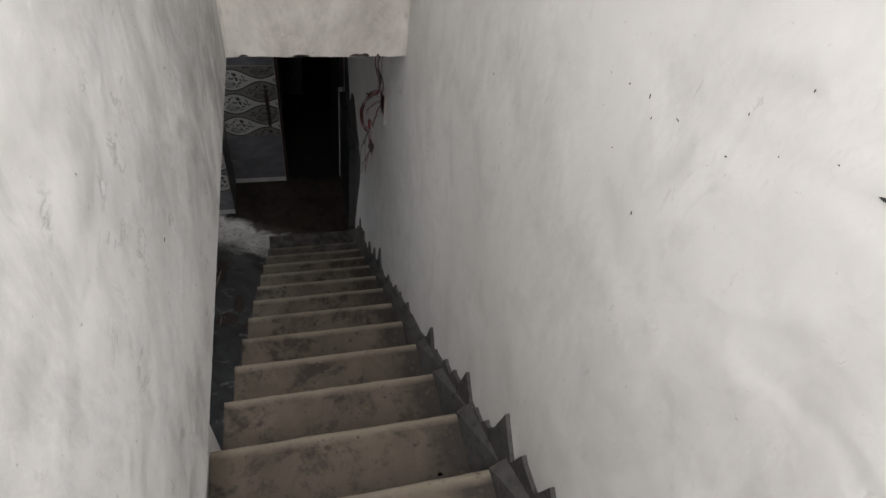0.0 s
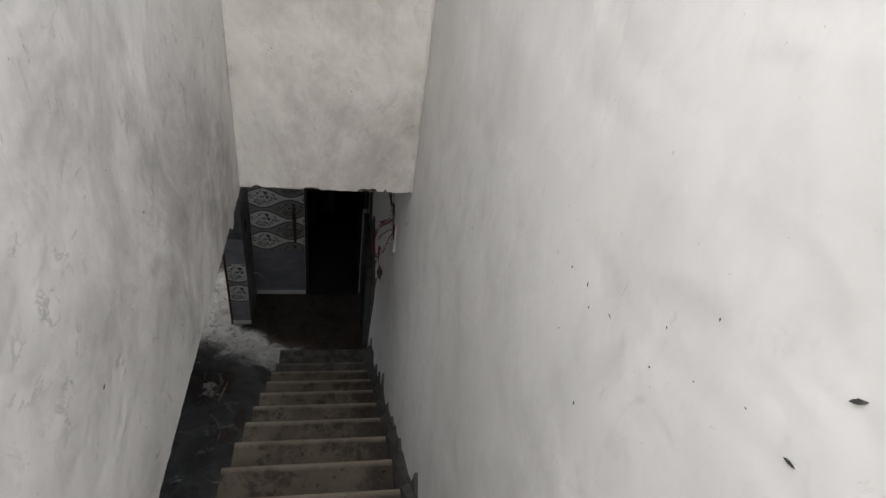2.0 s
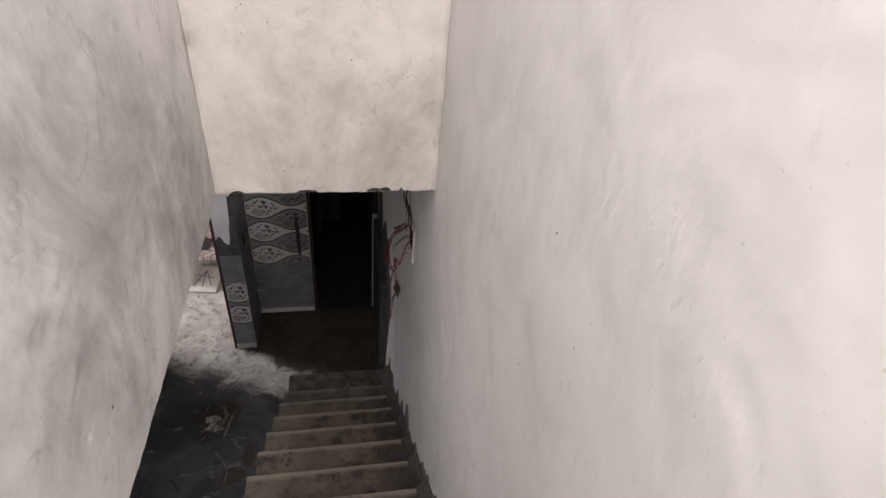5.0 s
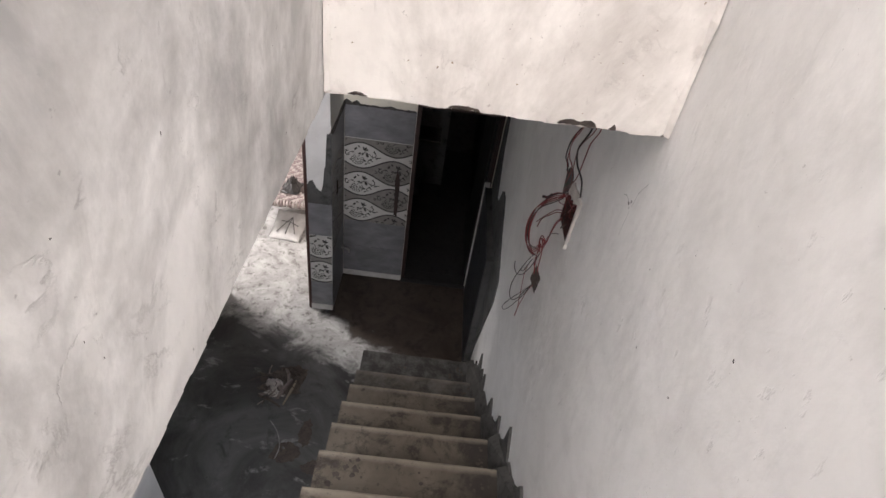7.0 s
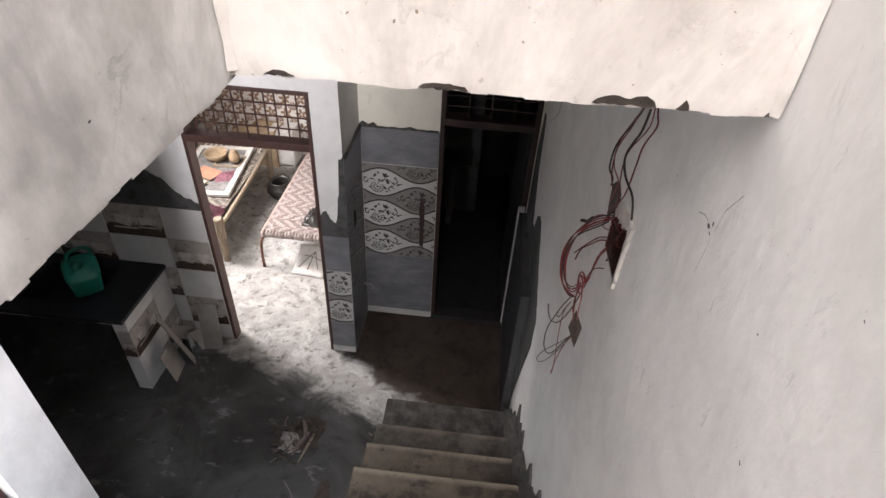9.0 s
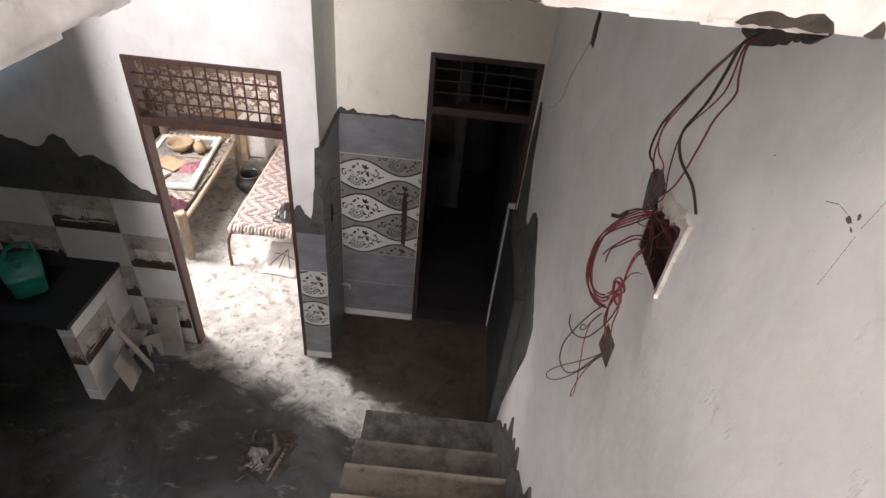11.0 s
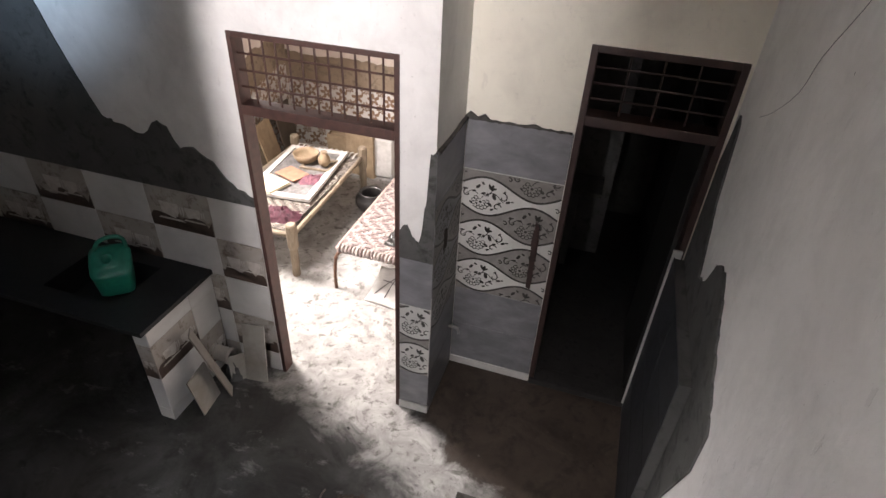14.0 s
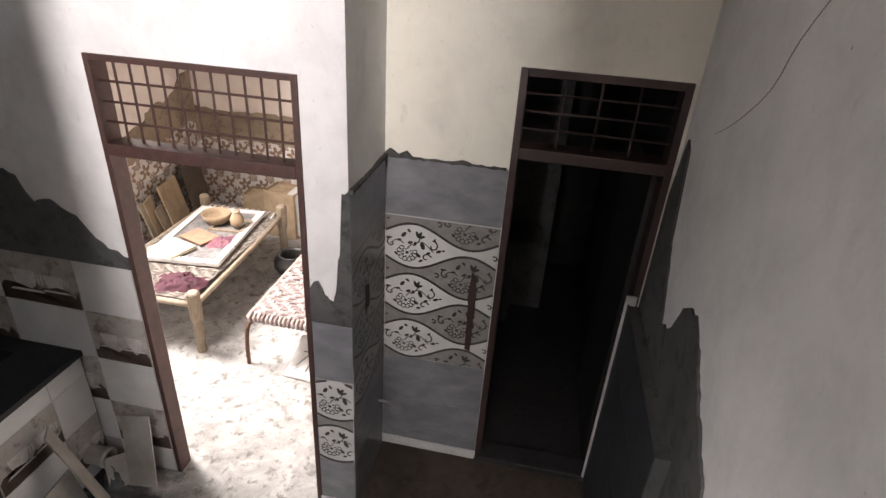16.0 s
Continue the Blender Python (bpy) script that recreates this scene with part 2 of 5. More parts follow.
RED_STEEL = plain("red_oxide_steel", (0.075, 0.033, 0.026), (0.045, 0.022, 0.018), 0.6, 22)
DARK_STEEL = plain("dark_brown_steel", (0.05, 0.025, 0.022), (0.035, 0.02, 0.018), 0.5, 22)
DARK_WOOD = plain("dark_door", (0.016, 0.014, 0.013), (0.010, 0.009, 0.009), 0.6, 10, 0.0, 0.2, (6, 6, 1))
WOOD = plain("old_wood", (0.25, 0.20, 0.145), (0.16, 0.125, 0.088), 0.7, 9, 0.0, 0.3, (5, 5, 1))
TRIM = plain("pale_trim", (0.62, 0.61, 0.59), (0.5, 0.49, 0.47), 0.5, 12)
WIRE_BLACK = plain("black_wire", (0.02, 0.015, 0.015), (0.03, 0.02, 0.02), 0.45)
WIRE_RED = plain("red_wire", (0.20, 0.013, 0.015), (0.10, 0.009, 0.010), 0.4, 9)
WIRE_PINK = plain("faded_red_wire", (0.26, 0.055, 0.05), (0.17, 0.035, 0.035), 0.5, 9)
SCORCH_EDGE = rough_mineral("broken_plaster", (0.07, 0.06, 0.052), (0.11, 0.097, 0.085), (0.04, 0.035, 0.03), 16)
RED_DARK = rough_mineral("red_brown_cavity", (0.10, 0.035, 0.03), (0.06, 0.03, 0.025), (0.03, 0.02, 0.02), 20)
GREEN = plain("green_plastic", (0.006, 0.17, 0.115), (0.004, 0.12, 0.08), 0.4, 16)
# near-black colours that stand for the missing light in the far room
UNLIT_CEMENT = rough_mineral("unlit_cement", (0.028, 0.027, 0.027), (0.042, 0.041, 0.04), (0.014, 0.013, 0.013), 2.5)
DARKENED_STONE = rough_mineral("darkened_stone_floor", (0.022, 0.021, 0.021), (0.034, 0.032, 0.032), (0.012, 0.012, 0.012), 4.0, 0.5, 0.15)


# ---- mesh helpers ----
def add_box(bm, x0, x1, y0, y1, z0, z1, bevel=0.0):
    vs = [bm.verts.new((x, y, z)) for x in (x0, x1) for y in (y0, y1) for z in (z0, z1)]
    fs = [bm.faces.new([vs[i] for i in f]) for f in ((0, 1, 3, 2), (4, 6, 7, 5), (0, 4, 5, 1), (2, 3, 7, 6), (0, 2, 6, 4), (1, 5, 7, 3))]
    if bevel:
        es = {e for f in fs for e in f.edges}
        bmesh.ops.bevel(bm, geom=list(es), offset=bevel, segments=2, affect="EDGES", profile=0.6)
    return vs


def mesh_of(bm, name, material, smooth=False):
    bmesh.ops.recalc_face_normals(bm, faces=bm.faces[:])
    me = bpy.data.meshes.new(name)
    bm.to_mesh(me)
    bm.free()
    me.materials.append(material)
    if smooth:
        for p in me.polygons:
            p.use_smooth = True
    return me


def part(name, bm, material, parent=None, label="", smooth=False):
    ob = new(name, mesh_of(bm, name, material, smooth))
    if parent is not None:
        ob.parent = parent
    if label:
        ob["label"] = label
    return ob


def box_part(name, dims, material, parent=None, label="", bevel=0.0):
    bm = bmesh.new()
    add_box(bm, *dims, bevel)
    return part(name, bm, material, parent, label)


def thing(name, label, category, group="", at=(0, 0, 0), rz=0.0):
    e = new(name)
    e.matrix_world = pose(*at, 0, 0, rz)
    e.empty_display_size = 0.05
    return tagged(e, label, category, group)


def wall(name, lo, hi, material, holes=(), label="", axis="x"):
    """A wall from lo to hi; holes (a0, a1, z0, z1) go through it, a running along y for an x wall and along x for a y wall."""
    k = 1 if axis == "x" else 0
    a = sorted({lo[k], hi[k], *(v for h in holes for v in h[:2])})
    zz = sorted({lo[2], hi[2], *(v for h in holes for v in h[2:])})
    bm = bmesh.new()
    solid = {}
    for i in range(len(a) - 1):
        for j in range(len(zz) - 1):
            ca, cz = (a[i] + a[i + 1]) / 2, (zz[j] + zz[j + 1]) / 2
            solid[i, j] = not any(h[0] < ca < h[1] and h[2] < cz < h[3] for h in holes)
    def at(i, j, far):
        d = (hi if far else lo)[1 - k]
        return (d, a[i], zz[j]) if k else (a[i], d, zz[j])
    cache = {}
    def v(i, j, far):
        if (i, j, far) not in cache:
            cache[i, j, far] = bm.verts.new(at(i, j, far))
        return cache[i, j, far]
    for (i, j), s in solid.items():
        if not s:
            continue
        for far in (False, True):
            bm.faces.new([v(i, j, far), v(i + 1, j, far), v(i + 1, j + 1, far), v(i, j + 1, far)])
        for di, dj, p, q in ((-1, 0, (i, j), (i, j + 1)), (1, 0, (i + 1, j), (i + 1, j + 1)), (0, -1, (i, j), (i + 1, j)), (0, 1, (i, j + 1), (i + 1, j + 1))):
            if not solid.get((i + di, j + dj), False):
                bm.faces.new([v(*p, False), v(*q, False), v(*q, True), v(*p, True)])
    ob = part(name, bm, material)
    return tagged(ob, label, "wall", kind="structure")


def jag(points, step=0.035, amp=0.02, rnd=None):
    """A closed outline through points, broken up into a ragged edge."""
    out = []
    for (ax, az), (bx, bz) in zip(points, points[1:] + points[:1]):
        n = max(1, int(math.hypot(bx - ax, bz - az) / step))
        for i in range(n):
            f = i / n
            j = amp if 0 < i else 0
            out.append((ax + (bx - ax) * f + rnd.uniform(-j, j), az + (bz - az) * f + rnd.uniform(-j, j)))
    return out


def slab_outline(name, outline, axis, at, depth, material, parent=None, label=""):
    """A thin layer with that outline, on the plane axis = at, standing proud by depth (signed)."""
    bm = bmesh.new()
    def put(a, z, d):
        return bm.verts.new((at + d, a, z) if axis == "x" else (a, at + d, z))
    back = [put(a, z, -depth * 0.2) for a, z in outline]
    front = [put(a, z, depth) for a, z in outline]
    f = bm.faces.new(front)
    for i in range(len(outline)):
        j = (i + 1) % len(outline)
        bm.faces.new([back[i], back[j], front[j], front[i]])
    bmesh.ops.triangulate(bm, faces=[f], ngon_method="EAR_CLIP")
    return part(name, bm, material, parent, label)


def tube(name, points, radius, material, parent=None, label="", cyclic=False, res=3):
    """A round cable or rod, smoothly through points, as a mesh."""
    pts = [Vector(p) for p in points]
    path = []
    n = len(pts)
    for i in range(n - 1):
        p0, p1, p2, p3 = pts[max(i - 1, 0)], pts[i], pts[i + 1], pts[min(i + 2, n - 1)]
        for s in range(res):
            t = s / res
            path.append(0.5 * ((2 * p1) + (p2 - p0) * t + (2 * p0 - 5 * p1 + 4 * p2 - p3) * t * t + (3 * p1 - p0 - 3 * p2 + p3) * t ** 3))
    path.append(pts[-1])
    bm = bmesh.new()
    rings = []
    sides = 6
    for i, p in enumerate(path):
        d = (path[min(i + 1, len(path) - 1)] - path[max(i - 1, 0)]).normalized()
        u = d.cross(Vector((0.3, 0.2, 0.93))).normalized()
        w = d.cross(u)
        r = radius(i / (len(path) - 1)) if callable(radius) else radius
        rings.append([bm.verts.new(p + r * (math.cos(k * math.tau / sides) * u + math.sin(k * math.tau / sides) * w)) for k in range(sides)])
    for a, b in zip(rings, rings[1:]):
        for k in range(sides):
            bm.faces.new([a[k], a[(k + 1) % sides], b[(k + 1) % sides], b[k]])
    bm.faces.new(rings[0])
    bm.faces.new(rings[-1][::-1])
    return part(name, bm, material, parent, label, True)


# ---- plan ----
X_LEFT, Y_FRONT, Y_LINTEL = -0.868, 5.24, 2.81
Y_DOOR, X_RETURN, Z_CEIL, Z_UP = 5.77, -1.36, 3.48, 3.72
RISE, GOING, STAIR_X0, STAIR_X1 = 0.248, 0.309, -0.957, -0.055
ROOF = 6.7


def nosing(k):
    return 4.205 - GOING * (k - 2) if k > 1 else 4.60


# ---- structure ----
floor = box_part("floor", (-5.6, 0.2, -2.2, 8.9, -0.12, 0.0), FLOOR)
tagged(floor, "bare grey concrete floor with dusty stains and a painted light pool", "floor", kind="structure")

wall("wall_right", (0.0, -2.2, 0.0), (0.22, 8.9, ROOF), PLASTER, [(3.272, 3.50, 2.715, 2.925)], "white plastered side wall with marks and chips")
wall("wall_right_backing", (0.221, -2.2, 0.0), (0.3, 8.9, ROOF), PLASTER, (), "plain outer wall")
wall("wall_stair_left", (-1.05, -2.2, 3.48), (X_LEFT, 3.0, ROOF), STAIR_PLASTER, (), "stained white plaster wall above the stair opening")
wall("wall_lintel", (X_LEFT, Y_LINTEL, 3.50), (0.0, 3.0, ROOF), WARM_PLASTER, (), "cream plastered wall hanging over the stairs", "y")
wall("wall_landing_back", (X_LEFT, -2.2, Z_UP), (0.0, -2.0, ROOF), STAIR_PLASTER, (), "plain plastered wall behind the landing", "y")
wall("wall_front", (-5.4, Y_FRONT, 0.0), (X_RETURN, 5.35, Z_CEIL), PLASTER, [(-2.46, -1.555, -0.01, 2.395)], "white plastered wall with a doorway", "y")
wall("wall_return", (-1.56, 5.35, 0.0), (X_RETURN, 5.885, Z_CEIL), PLASTER, (), "narrow plastered return wall")
wall("wall_door", (X_RETURN, Y_DOOR, 0.0), (0.0, 5.885, Z_CEIL), CREAM_PLASTER, [(-0.745, -0.02, -0.01, 2.412)], "cream plastered wall with a dark doorway", "y")
wall("wall_kitchen_left", (-5.6, 3.07, 0.0), (-5.4, 5.35, Z_CEIL), PLASTER, (), "plain kitchen wall")
# the near wall's high hole is added for the blue fill lamp
wall("wall_kitchen_near", (-5.4, 2.87, 0.0), (-2.15, 3.07, Z_CEIL), PLASTER, [(-3.7, -3.2, 2.57, 2.93)], "plain kitchen wall", "y")
wall("wall_passage", (-2.15, -1.0, 0.0), (-1.97, 3.08, Z_CEIL), PLASTER, [(1.6, 2.84, 0.9, 2.45)], "pale passage wall with a barred window")
# three unseen walls added to shape the fill lamp's beam onto the door wall
wall("wall_passage_end", (-1.97, -0.05, 0.0), (STAIR_X0, 0.15, Z_CEIL), PLASTER, [(-1.27, -0.975, 2.7, 3.42)], "added unseen end wall with a slot for the fill lamp", "y")
wall("wall_passage_side", (-1.0, 0.15, 0.0), (STAIR_X0 - 0.003, 1.1, Z_CEIL), PLASTER, (), "added unseen wall that boxes in the fill lamp")
wall("wall_passage_screen", (-1.97, 1.1, 0.0), (STAIR_X0, 1.2, Z_CEIL), PLASTER, [(-1.54, -1.15, 2.75, 3.47)], "added unseen screen whose slot trims the fill lamp", "y")
wall("wall_court", (-3.6, -1.0, 0.0), (-3.4, 2.87, 4.2), WARM_PLASTER, (), "cream courtyard wall")
wall("wall_room_left", (-4.5, 5.35, 0.0), (-4.3, 8.6, Z_CEIL), PINK_PLASTER, [(6.0, 6.95, 1.85, 3.2)], "pink painted room wall with a window")
wall("wall_room_far", (-4.5, 8.6, 0.0), (0.0, 8.8, Z_CEIL), PINK_PLASTER, (), "pink painted far room wall", "y")
wall("wall_between_rooms", (-1.56, 5.885, 0.0), (-1.36, 8.6, Z_CEIL), PINK_PLASTER, (), "plain partition wall")
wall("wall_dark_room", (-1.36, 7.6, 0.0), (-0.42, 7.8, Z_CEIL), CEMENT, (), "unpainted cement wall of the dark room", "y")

# recess, side lining and floor carry the room's darkness as colour
wall("wall_dark_recess", (-0.42, 8.5, 0.0), (0.0, 8.6, Z_CEIL), UNLIT_CEMENT, (), "wall of the inner recess, coloured dark for lack of light", "y")
wall("wall_dark_side", (-0.012, 5.886, 0.0), (-0.002, 8.5, Z_CEIL), UNLIT_CEMENT, (), "dark lining painted as the unlit room's shaded side wall")
tagged(box_part("floor_dark_room", (-1.355, -0.013, 5.886, 8.498, 0.001, 0.012), DARKENED_STONE), "floor of the unlit room, its shade put into the colour", "floor", kind="structure")

bm = bmesh.new()
# passage gap is added for the pier lamp, court cover to cut skylight
for d in ((-5.6, -2.15, 2.87, 8.9), (-2.15, -1.05, -1.2, 2.04), (-2.15, -1.37, 2.04, 2.36), (-2.15, -1.05, 2.36, 8.9), (-1.05, 0.0, 3.0, 8.9), (-3.6, -2.15, -1.2, 1.85), (-3.6, -2.75, 1.85, 2.87)):
    add_box(bm, *d, Z_CEIL, Z_UP)
ceiling = tagged(part("ceiling", bm, BARE_CEILING), "greyed whitewashed cement ceiling slab with an added gap and court cover", "ceiling", kind="structure")
bm = bmesh.new()
add_box(bm, X_LEFT, 0.0, -2.0, nosing(15), 3.5, Z_UP - 0.02)
tagged(part("landing_slab", bm, STEP), "bare stone stair landing", "landing", kind="structure")
bm = bmesh.new()
add_box(bm, -1.05, 0.0, 2.0, 3.0, ROOF, ROOF + 0.15)
tagged(part("roof", bm, PLASTER), "flat roof slab over the stairs", "roof", kind="structure")

# ---- stairs ----
stairs = tagged(thing("staircase", "worn beige stone stairs against the white wall", "stairs"), kind="structure")
bm = bmesh.new()
for k in range(1, 16):
    back = nosing(k + 1) - 0.012 if k < 15 else nosing(15) - 0.3
    add_box(bm, STAIR_X0 + 0.01, -0.004, back, nosing(k) - 0.012, 0.0, k * RISE - 0.012)
part("flight", bm, CEMENT, stairs)


def step_mesh(depth, rnd):
    bm = bmesh.new()
    n = 14
    rows = []
    for i in range(n + 1):
        x = STAIR_X0 + (STAIR_X1 - STAIR_X0) * i / n
        e = rnd.uniform(-0.004, 0.004)
        rows.append([bm.verts.new((x, y, z)) for y, z in ((-depth - 0.01, -0.012), (-depth - 0.01, 0.0), (-0.012, rnd.uniform(-0.002, 0.001)), (-0.003, -0.004), (e, -0.012), (e * 0.5, -RISE + 0.014), (-0.02, -RISE + 0.014), (-0.02, -0.012))])
    for a, b in zip(rows, rows[1:]):
        for k in range(8):
            bm.faces.new([a[k], a[(k + 1) % 8], b[(k + 1) % 8], b[k]])
    bm.faces.new(rows[0])
    bm.faces.new(rows[-1][::-1])
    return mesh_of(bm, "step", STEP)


rnd = random.Random(3)
step_meshes = [step_mesh(GOING, rnd) for _ in range(4)]
long_step = step_mesh(0.4, rnd)
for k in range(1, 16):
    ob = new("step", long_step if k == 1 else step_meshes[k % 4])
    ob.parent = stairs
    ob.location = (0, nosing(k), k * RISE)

# ---- surfaces on the walls ----
stair_skirt_rnd = random.Random(11)
top = []
y = 4.45
while y > 0.15:
    base = (2 + (4.205 - y) / GOING) * RISE
    h = stair_skirt_rnd.choice((0.05, 0.09, 0.13, 0.20)) + max(0.0, 0.18 * (1.4 - y))
    if y > 3.0 and stair_skirt_rnd.random() < 0.5:
        h += 0.16
    top += [(y, base + h * 0.4), (y - 0.025, base + h), (y - 0.05, base + h * 0.85 + 0.02)]
    y -= stair_skirt_rnd.uniform(0.08, 0.16)
bm = bmesh.new()
for (ya, za), (yb, zb) in zip(top, top[1:]):
    la, lb = ((2 + (4.205 - v) / GOING) * RISE - 0.3 for v in (ya, yb))
    f = [bm.verts.new((-0.014, a, b)) for a, b in ((ya, max(la, 0.0)), (ya, za), (yb, zb), (yb, max(lb, 0.0)))]
    b2 = [bm.verts.new((0.004, v.co.y, v.co.z)) for v in f]
    bm.faces.new(f)
    bm.faces.new([f[1], b2[1], b2[2], f[2]])
tagged(part("stair_skirting", bm, SKIRT), "ragged grey cement skirting beside the stairs", "skirting", kind="structure")
bm = bmesh.new()
for k in range(1, 15):
    y0, y1, z = nosing(k) + 0.004, nosing(k + 1) + 0.004, k * RISE
    r1, r2 = stair_skirt_rnd.uniform(0.03, 0.09), stair_skirt_rnd.uniform(0.24, 0.30)
    v = [bm.verts.new(q) for q in ((-0.058, y0, z - 0.02), (-0.058, y1, z - 0.02), (-0.058, y1, z + 0.02), (-0.058, y0, z + 0.004), (-0.013, y1, z + r2), (-0.013, y0, z + r1), (0.003, y1, z + r2), (0.003, y0, z + r1), (0.003, y0, z - 0.02), (0.003, y1, z - 0.02))]
    for q in ((0, 1, 2, 3), (3, 2, 4, 5), (5, 4, 6, 7), (0, 3, 5, 7, 8), (1, 9, 6, 4, 2)):
        bm.faces.new([v[a] for a in q])
tagged(part("skirting_base", bm, SKIRT), "rough cement fillet along the stair edge", "skirting", kind="structure")


def ragged_field(name, axis, at, depth, a0, a1, low, high, material, rnd, label, step=0.022, amp=0.012):
    """A thin ragged layer over columns a0..a1; low and high are corner lists (a, z) of its lower and upper edge."""
    def level(corners, a):
        for (pa, pz), (qa, qz) in zip(corners, corners[1:]):
            if pa <= a <= qa:
                return pz + (qz - pz) * (a - pa) / (qa - pa)
        return corners[0][1] if a < corners[0][0] else corners[-1][1]
    n = max(2, int((a1 - a0) / step))
    bm = bmesh.new()
    def put(a, z, d):
        return bm.verts.new((at + d, a, z) if axis == "x" else (a, at + d, z))
    edge = []
    for i in range(n + 1):
        a = a0 + (a1 - a0) * i / n + (rnd.uniform(-0.4, 0.4) * step if 0 < i < n else 0)
        lo_, hi_ = level(low, a), level(high, a) + rnd.uniform(-amp, amp)
        edge.append((put(a, lo_, depth), put(a, max(hi_, lo_ + 0.004), depth), put(a, max(hi_, lo_ + 0.004), -depth * 0.2), put(a, lo_, -depth * 0.2)))
    for p, q in zip(edge, edge[1:]):
        bm.faces.new([p[0], q[0], q[1], p[1]])
        bm.faces.new([p[1], q[1], q[2], p[2]])
        bm.faces.new([p[0], p[3], q[3], q[0]])
    bm.faces.new([edge[0][k] for k in (0, 1, 2, 3)])
    bm.faces.new([edge[-1][k] for k in (3, 2, 1, 0)])
    return tagged(part(name, bm, material), label, "wall patch", kind="structure")


ragged_field("cement_patch", "x", 0.0, -0.010, 4.40, 5.765, [(4.40, 1.2), (4.55, 0.8), (4.72, 0.3), (4.76, 0.0), (5.77, 0.0)], [(4.40, 1.42), (4.55, 1.52), (4.72, 1.62), (4.94, 1.78), (5.1, 1.74), (5.2, 1.55), (5.33, 1.5), (5.45, 1.7), (5.52, 1.78), (5.62, 2.15), (5.69, 2.2), (5.77, 1.9)], CEMENT, random.Random(5), "ragged bare grey cement on the side wall")
# bare cement; its steep rise at the left also paints the wall's shadow
ragged_field("cement_patch", "y", Y_FRONT, -0.008, -5.39, -2.468, [(-5.39, 1.39), (-2.47, 1.39)], [(-5.39, 2.9), (-3.95, 2.75), (-3.68, 2.5), (-3.55, 2.1), (-3.42, 1.8), (-3.15, 1.73), (-3.05, 1.84), (-2.97, 1.82), (-2.93, 1.66), (-2.86, 1.72), (-2.72, 1.66), (-2.62, 1.52), (-2.47, 1.46)], CEMENT, random.Random(6), "dark bare cement above the kitchen tiles, rising left as painted shadow", 0.03)
ragged_field("cement_patch", "y", Y_FRONT, -0.008, -1.555, -1.354, [(-1.56, 1.272), (-1.35, 1.272)], [(-1.556, 1.44), (-1.53, 1.5), (-1.505, 1.5), (-1.48, 1.42), (-1.44, 1.40), (-1.425, 1.46), (-1.412, 1.62), (-1.40, 1.66), (-1.39, 1.93), (-1.35, 1.95)], CEMENT, random.Random(7), "bare cement patch on the doorway pillar", 0.008, 0.008)


